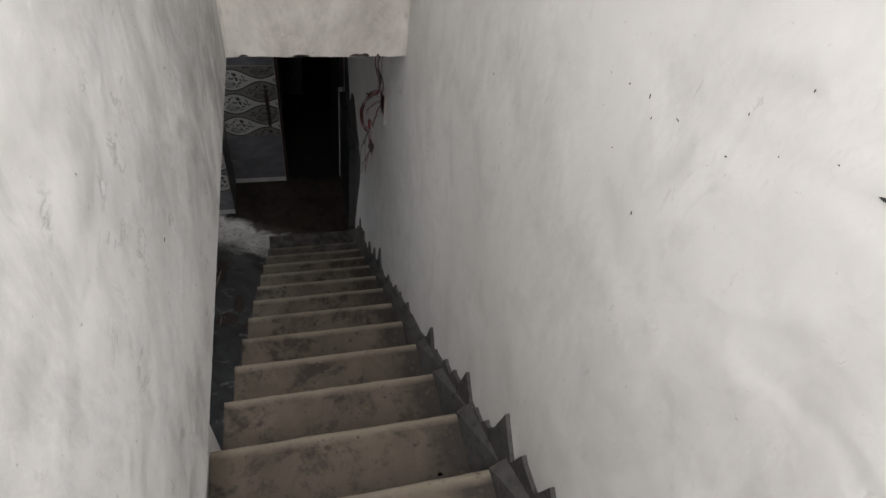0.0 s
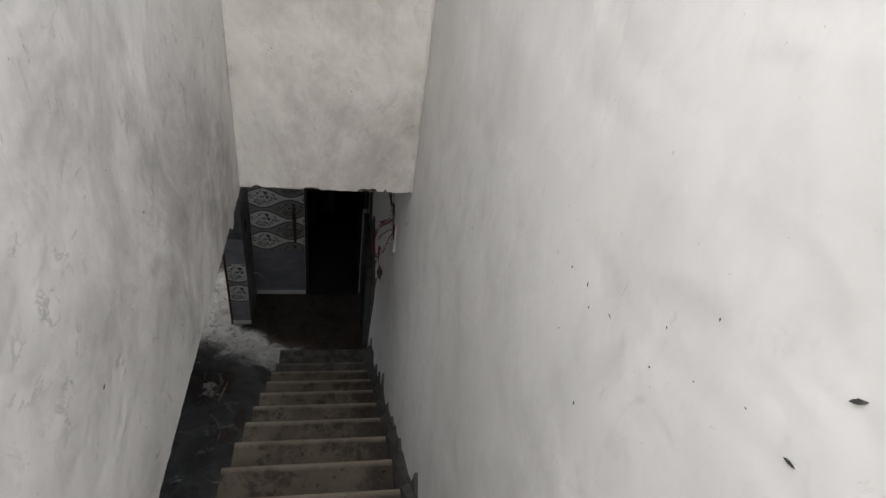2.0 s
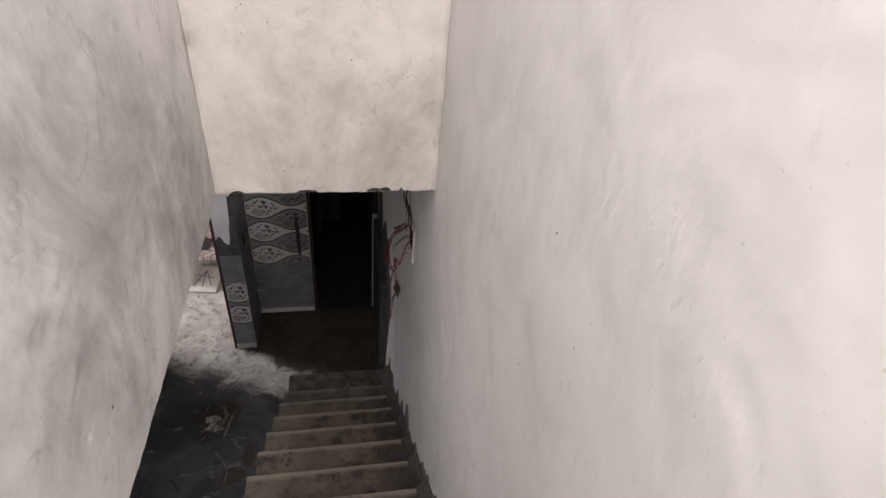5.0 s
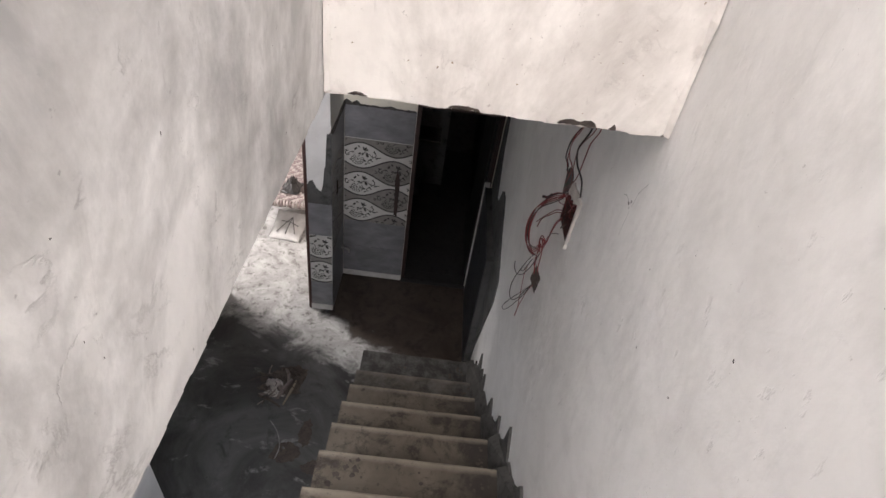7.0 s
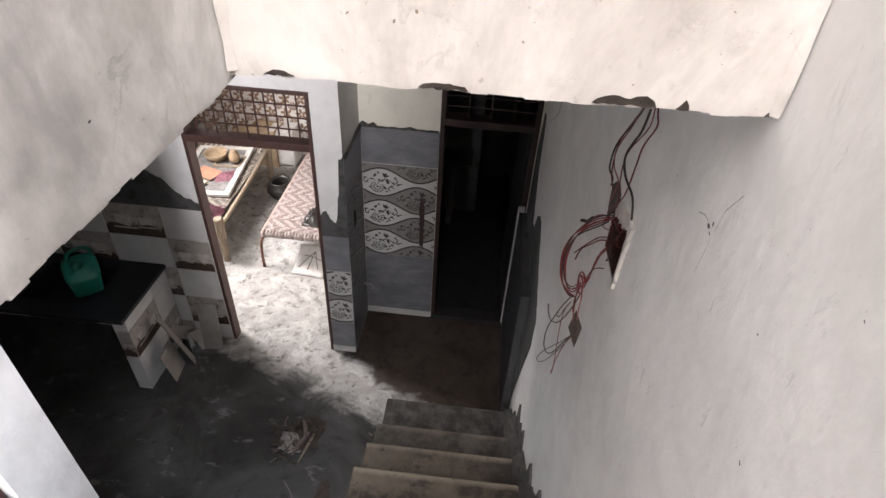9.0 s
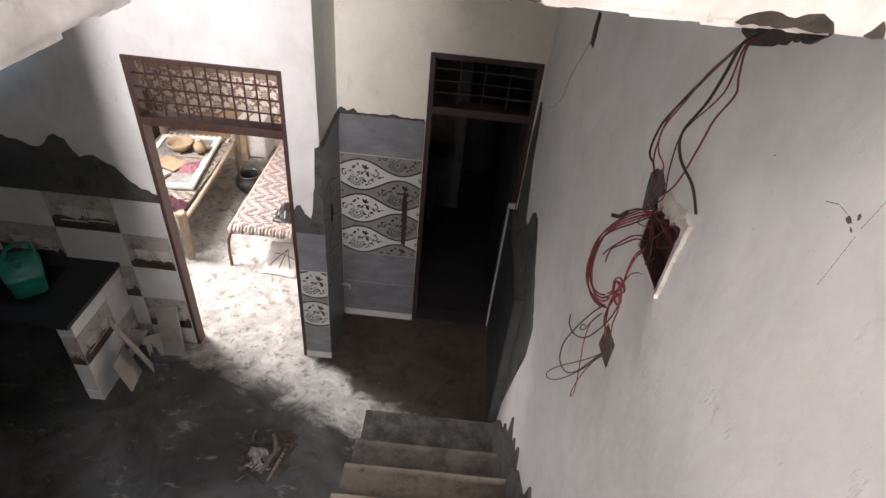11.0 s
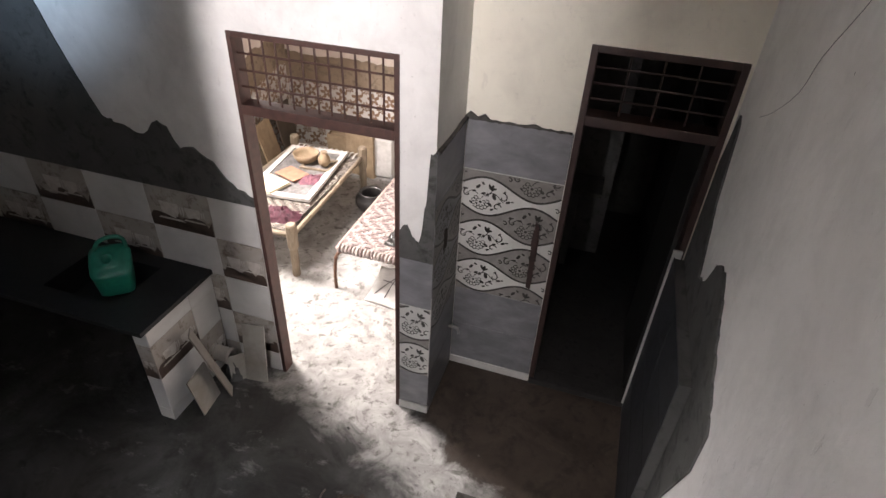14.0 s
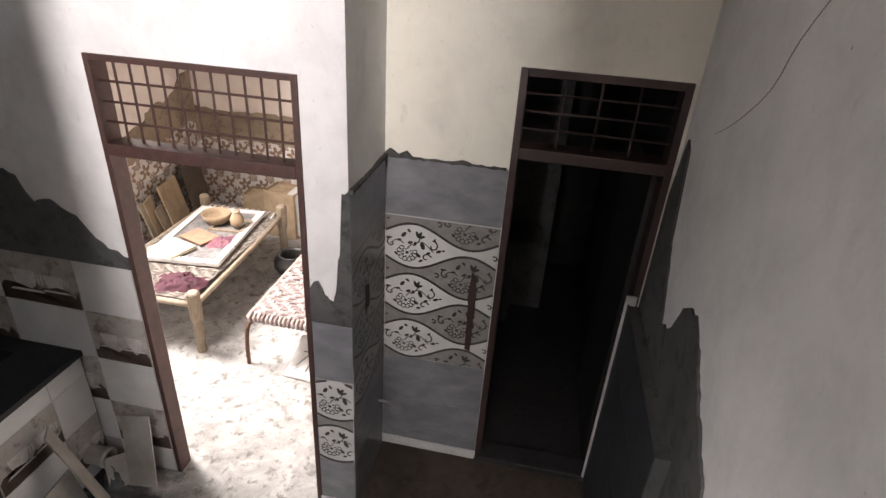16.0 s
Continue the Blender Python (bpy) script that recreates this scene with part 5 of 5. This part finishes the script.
tube("handle", [(0.095, 0.06, 0.235), (0.09, 0.075, 0.31), (0.03, 0.08, 0.335), (-0.05, 0.075, 0.31), (-0.085, 0.06, 0.235)], 0.014, GREEN, can)

for x, y, rz, tilt, w, h, lab in ((-2.70, 4.94, 34, 15, 0.095, 0.62, "narrow pale board leaning against the counter end"), (-2.82, 4.80, 6, 12, 0.20, 0.30, "broken white wall tile leaning against the counter end"), (-2.60, 5.19, -82, 9, 0.16, 0.48, "dirty cream wall tile leaning on the kitchen wall"), (-2.70, 5.12, -50, 18, 0.20, 0.20, "chipped square tile leaning in the corner")):
    t = thing("loose_tile", lab, "tile", "loose tiles", at=(x, y, 0.0), rz=rz)
    bm = bmesh.new()
    add_box(bm, -0.005, 0.005, -w / 2, w / 2, 0.0, h, 0.0015)
    bmesh.ops.transform(bm, matrix=pose(0.005 if w < 0.1 else 0.005 + h * 0.2, 0, 0.002, 0, -tilt, 0), verts=bm.verts[:])
    part("slab", bm, DIRTY_TILE, t)
pipe = thing("drain_pipe", "short open end of a grey drain pipe below the worktop", "pipe", at=(-2.80, 5.10, 0.0))
bm = bmesh.new()
rings = [[bm.verts.new((x, r * math.cos(i * math.tau / 18), 0.17 + r * math.sin(i * math.tau / 18))) for i in range(18)] for r, x in ((0.055, -0.10), (0.055, 0.0), (0.060, 0.004), (0.060, 0.03), (0.046, 0.03), (0.046, -0.09))]
for a, b in zip(rings, rings[1:]):
    for i in range(18):
        bm.faces.new([a[i], a[(i + 1) % 18], b[(i + 1) % 18], b[i]])
bm.faces.new(rings[-1])
part("sleeve", bm, DIRTY_TILE, pipe, "", True)
heap = thing("cement_bag", "slumped grey cement sack in the corner", "sack", at=(-2.76, 5.10, 0.0))
crumple("sack", 0.20, 0.16, 0.20, CEMENT, heap, 3.3)

# ---- litter and stains on the kitchen floor and stairs ----
rnd = random.Random(70)
litter = thing("leaf_litter", "torn rag, brown strips and sticks heaped on the floor", "litter", at=(-1.65, 4.29, 0.0))
crumple("rag", 0.21, 0.19, 0.11, PALE_RAG, litter, 3.3, "crumpled pale rag", 24, 13)
ash = crumple("ash", 0.26, 0.30, 0.075, ASH, litter, 5.1, "", 28, 15)
ash.location = (0.10, 0.08, 0)
for pts, r, material in (([(0.17, 0.13, 0.02), (0.15, 0.0, 0.025), (0.11, -0.17, 0.015)], 0.010, WOOD), ([(0.13, 0.06, 0.05), (0.09, -0.04, 0.06), (0.05, -0.13, 0.03)], 0.016, RAG), ([(-0.11, -0.11, 0.012), (-0.02, -0.14, 0.03), (0.09, -0.19, 0.015)], 0.012, ASH), ([(-0.17, 0.12, 0.01), (-0.11, 0.09, 0.03), (-0.04, 0.08, 0.05)], 0.010, ASH), ([(-0.14, -0.04, 0.015), (-0.08, -0.05, 0.03), (-0.02, -0.03, 0.06)], 0.010, ASH), ([(0.05, 0.17, 0.03), (0.09, 0.10, 0.07), (0.11, 0.02, 0.06)], 0.014, RAG)):
    tube("strip", pts, lambda f, r=r: r * (0.6 + 0.5 * math.sin(3.1 * f)), material, litter)
for i in range(22):
    a, r = rnd.uniform(0, 6.28), rnd.uniform(0.03, 0.17)
    c = Vector((r * math.cos(a), r * math.sin(a), rnd.uniform(0.012, 0.05)))
    d = Vector((rnd.uniform(-1, 1), rnd.uniform(-1, 1), rnd.uniform(-0.2, 0.3))).normalized() * rnd.uniform(0.03, 0.09)
    tube("stick", [c - d, c + Vector((rnd.uniform(-0.01, 0.01), rnd.uniform(-0.01, 0.01), 0.008)), c + d], rnd.uniform(0.002, 0.006), rnd.choice((ASH, ASH, STAIN_SHADE, RAG)), litter)
for i in range(9):
    bm = bmesh.new()
    c = Vector((rnd.uniform(-0.11, 0.11), rnd.uniform(-0.12, 0.12), 0.05))
    vs = [bm.verts.new(c + Vector((0.035 * math.cos(k * 1.05) * rnd.uniform(0.5, 1.2), 0.03 * math.sin(k * 1.05) * rnd.uniform(0.5, 1.2), rnd.uniform(-0.012, 0.02)))) for k in range(6)]
    low = [bm.verts.new(v.co - Vector((0, 0, 0.002))) for v in vs]
    bm.faces.new(vs)
    bm.faces.new(low[::-1])
    for k in range(6):
        bm.faces.new([vs[k], vs[(k + 1) % 6], low[(k + 1) % 6], low[k]])
    part("scrap", bm, rnd.choice((RAG, ASH, ASH, STAIN_SHADE)), litter)
bm = bmesh.new()
for i in range(130):
    x, y = rnd.uniform(-3.2, -0.1), rnd.uniform(3.2, 5.7)
    if y > 5.15 and x < -1.3 or (x > -1.0 and y < 4.8):
        continue
    r = rnd.choice((0.004, 0.006, 0.009, 0.015))
    m = pose(x, y, r * 0.3, rnd.uniform(0, 360), rnd.uniform(0, 360), 0) @ Matrix.Diagonal((1, rnd.uniform(0.5, 1), rnd.uniform(0.3, 0.7), 1))
    bmesh.ops.create_icosphere(bm, subdivisions=1, radius=r, matrix=m)
tagged(part("floor_grit", bm, FLOOR), "scattered mortar crumbs on the concrete floor", "grit", kind="stuff")
for (x, y, rx, ry, sd) in ((-1.42, 3.72, 0.14, 0.09, 1), (-1.3, 3.9, 0.06, 0.13, 3), (-1.52, 4.42, 0.10, 0.12, 5), (-1.18, 3.62, 0.10, 0.06, 7)):
    ol = jag([(x + rx * math.cos(k * 0.785) * random.Random(sd * 10 + k).uniform(0.6, 1.1), y + ry * math.sin(k * 0.785)) for k in range(8)], 0.015, 0.012, random.Random(sd))
    bm = bmesh.new()
    f = bm.faces.new([bm.verts.new((a, b, 0.0025)) for a, b in ol])
    bmesh.ops.triangulate(bm, faces=[f])
    tagged(part("floor_stain", bm, STAIN_SHADE), "dark damp stain on the concrete floor", "stain", kind="structure")
crack = thing("floor_cable", "thin bent strip lying on the floor", "strip", at=(0, 0, 0))
tube("strip", [(-1.60, 3.97, 0.006), (-1.52, 3.88, 0.008), (-1.47, 3.76, 0.006), (-1.48, 3.66, 0.006)], 0.004, GREY_CLOTH, crack)
# dark spatter on the treads
bm = bmesh.new()
def spot(x, k, back, r):
    y = nosing(k) - back
    if STAIR_X0 + r < x < STAIR_X1 - r and 0.02 + r < back < (GOING if k > 1 else 0.4) - 0.01:
        n = 9
        bm.faces.new([bm.verts.new((x + r * rnd.uniform(0.5, 1.15) * math.cos(i * math.tau / n), y + r * rnd.uniform(0.5, 1.1) * math.sin(i * math.tau / n), k * RISE + 0.0022)) for i in range(n)])
for i in range(16):
    spot(-0.80 + rnd.gauss(0, 0.06), 6, 0.13 + rnd.gauss(0, 0.05), rnd.uniform(0.004, 0.022))
for k in range(1, 15):
    for i in range(20):
        spot(rnd.uniform(STAIR_X0, STAIR_X1), k, rnd.uniform(0.02, 0.3), rnd.choice((0.002, 0.003, 0.004, 0.006, 0.009, 0.014)))
    for i in range(16):
        spot(STAIR_X1 - abs(rnd.gauss(0, 0.06)) - 0.02, k, rnd.uniform(0.05, 0.3), rnd.uniform(0.004, 0.016))
tagged(part("tread_stain", bm, STAIN_SHADE, stairs), kind="stuff")

# ---- back room ----
tile_bm = bmesh.new()
add_box(tile_bm, 0.0015, 0.1985, -0.008, 0.0, 0.0015, 0.1985)
tile_me = mesh_of(tile_bm, "tile", WHITE_TILE)
fl = bmesh.new()
rnd = random.Random(80)
for cx, cz, sc in ((0.10, 0.10, 1.0), (0.02, 0.02, 0.6), (0.18, 0.18, 0.6), (0.02, 0.18, 0.5), (0.18, 0.02, 0.5)):
    for k in range(5):
        a = k * math.tau / 5 + cx * 30
        px, pz = cx + 0.044 * sc * math.cos(a), cz + 0.044 * sc * math.sin(a)
        vs = []
        for q in range(6):
            t = q * math.tau / 6
            u, v = 0.037 * sc * math.cos(t), 0.021 * sc * math.sin(t)
            vs.append(fl.verts.new((min(max(px + u * math.cos(a) - v * math.sin(a), 0.002), 0.198), -0.0092, min(max(pz + u * math.sin(a) + v * math.cos(a), 0.002), 0.198))))
        fl.faces.new(vs)
fl_me = mesh_of(fl, "flower_print", FLORAL)


def floral_tile(host, m):
    t = new("tile", tile_me)
    t.parent = bpy.data.objects[host]
    t.matrix_basis = m
    f = new("flower_print", fl_me)
    f.parent = t


for i in range(13):
    for j in range(4):
        floral_tile("wall_room_far", pose(-4.29 + 0.2 * i, 8.599, 0.10 + 0.2 * j))
for i in range(12):
    for j in range(5 if i < 5 else 4):
        floral_tile("wall_room_left", pose(-4.299, 8.38 - 0.2 * i, 0.10 + 0.2 * j, 0, 0, 90))
ol = jag([(-4.29, 0.9), (-1.57, 0.9), (-1.57, 1.18), (-2.2, 1.22), (-2.9, 1.20), (-3.5, 1.23), (-4.0, 1.21), (-4.29, 1.24)], 0.06, 0.015, random.Random(81))
tagged(slab_outline("cement_patch", ol, "y", 8.6, -0.01, BROWN_CEMENT), "brown unpainted plaster band above the flowered tiles", "wall patch", kind="structure")
ol = jag([(8.59, 1.1), (8.59, 1.60), (8.42, 1.58), (8.30, 1.44), (8.12, 1.36), (7.95, 1.38), (7.75, 1.24), (7.4, 1.16), (7.0, 1.08), (7.0, 0.9), (7.4, 0.91)], 0.06, 0.02, random.Random(82))
tagged(slab_outline("cement_patch", ol, "x", -4.3, 0.012, BROWN_CEMENT), "ragged brown plaster on the pink wall", "wall patch", kind="structure")


def webbing(parent, x0, x1, y0, y1, z, pitch, material, weft):
    bm = bmesh.new()
    w = pitch * 0.42
    nx, ny = int((x1 - x0) / pitch), int((y1 - y0) / pitch)
    for i in range(nx):
        x = x0 + pitch * (i + 0.5)
        prev = None
        for j in range(ny + 1):
            y = y0 + (y1 - y0) * j / ny
            zz = z + (0.006 if ((i if (j // 4) % 2 else -i) + j) % 4 < 2 else -0.003)
            cur = [bm.verts.new((x - w, y, zz)), bm.verts.new((x + w, y, zz))]
            if prev:
                bm.faces.new([prev[0], prev[1], cur[1], cur[0]])
            prev = cur
    warp = tagged(part("webbing", bm, material, parent), kind="stuff")
    warp.modifiers.new("thickness", "SOLIDIFY").thickness = 0.004
    bm = bmesh.new()
    for j in range(ny):
        y = y0 + pitch * (j + 0.5)
        prev = None
        for i in range(nx + 1):
            x = x0 + (x1 - x0) * i / nx
            zz = z + (-0.003 if ((i if (j // 4) % 2 else -i) + j) % 4 < 2 else 0.006)
            cur = [bm.verts.new((x, y - w, zz)), bm.verts.new((x, y + w, zz))]
            if prev:
                bm.faces.new([prev[0], prev[1], cur[1], cur[0]])
            prev = cur
    ob = tagged(part("webbing", bm, weft, parent), kind="stuff")
    m = ob.modifiers.new("thickness", "SOLIDIFY")
    m.thickness = 0.004


cot = thing("rope_cot", "old wooden rope cot with thick square legs", "cot", at=(0, 0, 0))
for x in (-3.85, -2.95):
    for y in (6.28, 7.90):
        x -= 0.08 if x > -3 and y > 7 else 0.0
        bm = bmesh.new()
        prof = [(0.034, 0.0), (0.038, 0.015), (0.034, 0.10), (0.038, 0.15), (0.036, 0.28), (0.048, 0.31), (0.050, 0.52), (0.046, 0.53), (0.036, 0.54)]
        rings = [[bm.verts.new((x + r * math.cos((i + 0.5) * math.tau / 8), y + r * math.sin((i + 0.5) * math.tau / 8), z)) for i in range(8)] for r, z in prof]
        for a, b in zip(rings, rings[1:]):
            for i in range(8):
                bm.faces.new([a[i], a[(i + 1) % 8], b[(i + 1) % 8], b[i]])
        bm.faces.new(rings[0][::-1])
        bm.faces.new(rings[-1])
        part("leg", bm, WOOD, cot)
for x in (-3.85, -2.95):
    bend = 0.08 if x > -3 else 0.0
    tube("side_rail", [(x, 6.3, 0.42), (x + 0.004 - bend * 0.5, 7.1, 0.415), (x - bend, 7.88, 0.42)], 0.024, WOOD, cot)
for y, x in ((6.28, -2.97), (7.90, -3.05)):
    tube("end_rail", [(-3.83, y, 0.42), (-3.4, y, 0.418), (x, y, 0.42)], 0.024, WOOD, cot)
for i in range(12):
    x = -3.78 + 0.062 * i
    tube("rope_loop", [(x, 7.80, 0.43), (x + 0.004, 7.88, 0.452), (x + 0.010, 7.93, 0.43), (x + 0.016, 7.91, 0.39), (x + 0.02, 7.83, 0.41)], 0.007, WHITE_PAINT, cot)
webbing(cot, -3.83, -3.03, 6.32, 7.87, 0.425, 0.028, BROWN_STRAP, ROPE)

cot2 = thing("steel_cot", "bent steel tube cot with pink woven webbing", "cot", at=(0, 0, 0))
for y in (6.30, 8.0):
    tube("leg_frame", [(-2.54, y - 0.06, 0.0), (-2.545, y - 0.05, 0.16), (-2.53, y - 0.03, 0.33), (-2.44, y - 0.02, 0.385), (-2.15, y - 0.02, 0.39), (-1.85, y - 0.02, 0.385), (-1.76, y - 0.03, 0.33), (-1.745, y - 0.05, 0.16), (-1.75, y - 0.06, 0.0)], 0.016, RUST, cot2, "rusted steel tube", res=5)
for x in (-2.52, -1.78):
    tube("side_rail", [(x, 6.27, 0.41), (x, 7.1, 0.41), (x, 8.0, 0.41)], 0.018, PINK_STRAP, cot2)
for y in (6.27, 8.0):
    tube("end_rail", [(-2.52, y, 0.41), (-2.15, y, 0.408), (-1.78, y, 0.41)], 0.018, PINK_STRAP, cot2)
for i in range(22):
    x = -2.50 + 0.0325 * i
    tube("wrap", [(x, 6.30, 0.428), (x + 0.003, 6.262, 0.432), (x + 0.006, 6.243, 0.408), (x + 0.008, 6.262, 0.385), (x + 0.010, 6.30, 0.39)], 0.0115, PALE_STRAP if i % 3 else MAUVE_STRAP, cot2)
webbing(cot2, -2.51, -1.79, 6.28, 7.99, 0.418, 0.030, PALE_STRAP, MAUVE_STRAP)

board = thing("framed_panel", "white framed glazed panel lying on the rope cot", "panel", at=(-3.43, 7.28, 0.445), rz=6)
for d in ((-0.32, 0.32, -0.53, -0.47), (-0.32, 0.32, 0.47, 0.53), (-0.32, -0.26, -0.47, 0.47), (0.26, 0.32, -0.47, 0.47)):
    box_part("frame_rail", (*d, 0.0, 0.035), WHITE_PAINT, board, "", 0.004)
box_part("sheet", (-0.26, 0.26, -0.47, 0.47, 0.008, 0.02), GREY_CLOTH, board)
bowl = thing("clay_bowl", "round brown clay bowl on the framed panel", "bowl", at=(-3.48, 7.50, 0.466))
lathe("body", [(0.07, 0.0), (0.10, 0.02), (0.125, 0.06), (0.135, 0.10), (0.128, 0.10), (0.115, 0.06), (0.09, 0.03), (0.02, 0.022)], CARD, bowl)
jug = thing("clay_jar", "small clay jar standing in a wooden frame on the panel", "jar", at=(-3.25, 7.46, 0.484))
lathe("body", [(0.04, 0.0), (0.06, 0.03), (0.062, 0.08), (0.04, 0.12), (0.03, 0.14), (0.036, 0.15), (0.02, 0.15)], CARD, jug)
stick = thing("wooden_frame", "small bare wooden frame on the panel", "frame", at=(-3.32, 7.47, 0.466), rz=4)
for d in ((-0.16, 0.16, -0.13, -0.10), (-0.16, 0.16, 0.10, 0.13), (-0.16, -0.13, -0.10, 0.10), (0.13, 0.16, -0.10, 0.10)):
    box_part("strip", (*d, 0.0, 0.018), WOOD, stick, "", 0.002)
yb = thing("book", "pale yellow board folder on the panel", "folder", at=(-3.54, 6.90, 0.482), rz=-18)
box_part("cover", (-0.15, 0.15, -0.13, 0.13, 0.0, 0.006), PAPER, yb)
box_part("page_block", (-0.145, 0.145, -0.125, 0.125, 0.006, 0.02), PAPER, yb)
pb = thing("printed_folder", "faded orange printed folder on the panel", "folder", at=(-3.45, 7.16, 0.482), rz=-20)
box_part("cover", (-0.14, 0.14, -0.10, 0.10, 0.0, 0.012), ORANGE_PRINT, pb, "", 0.002)
cl = thing("pink_cloth", "crumpled pink cloth on the panel", "cloth", at=(-3.24, 7.14, 0.466), rz=30)
crumple("folds", 0.26, 0.24, 0.06, PINK_CLOTH, cl, 7.7)
mc = thing("maroon_cloth", "crumpled maroon cloth on the end of the rope cot", "cloth", at=(-3.20, 6.50, 0.43), rz=10)
crumple("folds", 0.46, 0.28, 0.12, MAROON, mc, 9.2, "", 26, 11)
pot = thing("cooking_pot", "black round metal pot on the floor between the cots", "pot", at=(-2.78, 7.55, 0.0))
lathe("body", [(0.06, 0.0), (0.13, 0.03), (0.17, 0.10), (0.165, 0.17), (0.12, 0.21), (0.13, 0.225), (0.11, 0.225), (0.10, 0.2), (0.14, 0.1), (0.05, 0.03)], BLACK_POT, pot)
dark = thing("black_bundle", "dark cloth bundle at the edge of the woven cot", "bundle", at=(-2.06, 6.54, 0.43))
crumple("folds", 0.22, 0.24, 0.17, BLACK_POT, dark, 11.4)
for x, y, w, d, h, rz, lab in ((-3.50, 8.42, 0.34, 0.24, 0.42, 4, "open brown cardboard carton against the wall"), (-3.20, 8.36, 0.36, 0.28, 0.52, -8, "brown cardboard carton against the flowered wall")):
    c = thing("carton", lab, "carton", "cartons", at=(x, y, 0.0), rz=rz)
    for q in ((-w / 2, w / 2, -d / 2, -d / 2 + 0.005), (-w / 2, w / 2, d / 2 - 0.005, d / 2), (-w / 2, -w / 2 + 0.005, -d / 2 + 0.005, d / 2 - 0.005), (w / 2 - 0.005, w / 2, -d / 2 + 0.005, d / 2 - 0.005)):
        box_part("side", (*q, 0.0, h), CARD, c)
    box_part("flap", (-w / 2, w / 2, -d / 2 + 0.006, d / 2 - 0.006, h - 0.03, h - 0.025), CARD, c)
for x, y, rz, h, w, tilt, mat_, lab in ((-4.00, 7.80, 8, 0.70, 0.34, 14, CARD, "rough plywood board leaning on the flowered tiles"), (-4.05, 7.52, 20, 0.62, 0.20, 12, CARD, "narrow plywood offcut leaning on the flowered tiles"), (-3.98, 7.60, 12, 0.52, 0.16, 18, WOOD, "bare wooden plank leaning on a board"), (-4.06, 8.22, 4, 0.74, 0.34, 10, DARK_BOARD, "dark brown board leaning in the room corner"), (-3.96, 7.34, 16, 0.66, 0.07, 13, WOOD, "thin wooden batten leaning on the flowered tiles")):
    c = thing("leaning_board", lab, "board", "leaning boards", at=(x, y, 0.0), rz=rz)
    bm = bmesh.new()
    add_box(bm, -0.008, 0.008, -w / 2, w / 2, 0.0, h, 0.002)
    bmesh.ops.transform(bm, matrix=pose(0, 0, 0.004, 0, -tilt, 0), verts=bm.verts[:])
    part("sheet", bm, mat_, c)
fr = thing("white_cabinet", "small white box cupboard at the far wall", "cupboard", at=(-2.98, 8.40, 0.0))
box_part("body", (-0.16, 0.16, -0.15, 0.15, 0.02, 0.50), WHITE_PAINT, fr, "", 0.008)
box_part("door", (-0.15, 0.15, -0.162, -0.1505, 0.04, 0.48), WHITE_PAINT, fr, "", 0.004)
for a, b in ((-0.13, -0.12), (0.13, -0.12), (-0.13, 0.12), (0.13, 0.12)):
    box_part("foot", (a - 0.015, a + 0.015, b - 0.015, b + 0.015, 0.0, 0.02), WHITE_PAINT, fr)
ps = thing("paper_sack", "white printed plastic sack lying by the doorway", "sack", at=(-2.06, 6.30, 0.0), rz=-6)
bm = bmesh.new()
n = 12
g = [[bm.verts.new((-0.17 + 0.34 * i / n, -0.15 + 0.32 * j / n, 0.012 + 0.14 * (j / n) ** 2 + 0.06 * math.sin(math.pi * i / n) * math.sin(math.pi * j / n) + 0.012 * noise.noise(Vector((i * 0.6, j * 0.6, 2))))) for j in range(n + 1)] for i in range(n + 1)]
for i in range(n):
    for j in range(n):
        bm.faces.new([g[i][j], g[i + 1][j], g[i + 1][j + 1], g[i][j + 1]])
ob = part("sheet", bm, WHITE_PAINT, ps, "", True)
ob.modifiers.new("thickness", "SOLIDIFY").thickness = 0.01
for a, b in (((-0.10, -0.09), (0.02, 0.10)), ((0.02, 0.10), (0.10, -0.08)), ((-0.09, 0.05), (0.11, 0.02)), ((0.0, -0.1), (0.02, 0.1))):
    tube("printed_mark", [(a[0], a[1], 0.05 + 0.14 * (a[1] / 0.32 + 0.47) ** 2), ((a[0] + b[0]) / 2, (a[1] + b[1]) / 2, 0.07 + 0.14 * ((a[1] + b[1]) / 0.64 + 0.47) ** 2), (b[0], b[1], 0.05 + 0.14 * (b[1] / 0.32 + 0.47) ** 2)], 0.005, GREY_CLOTH, ps)
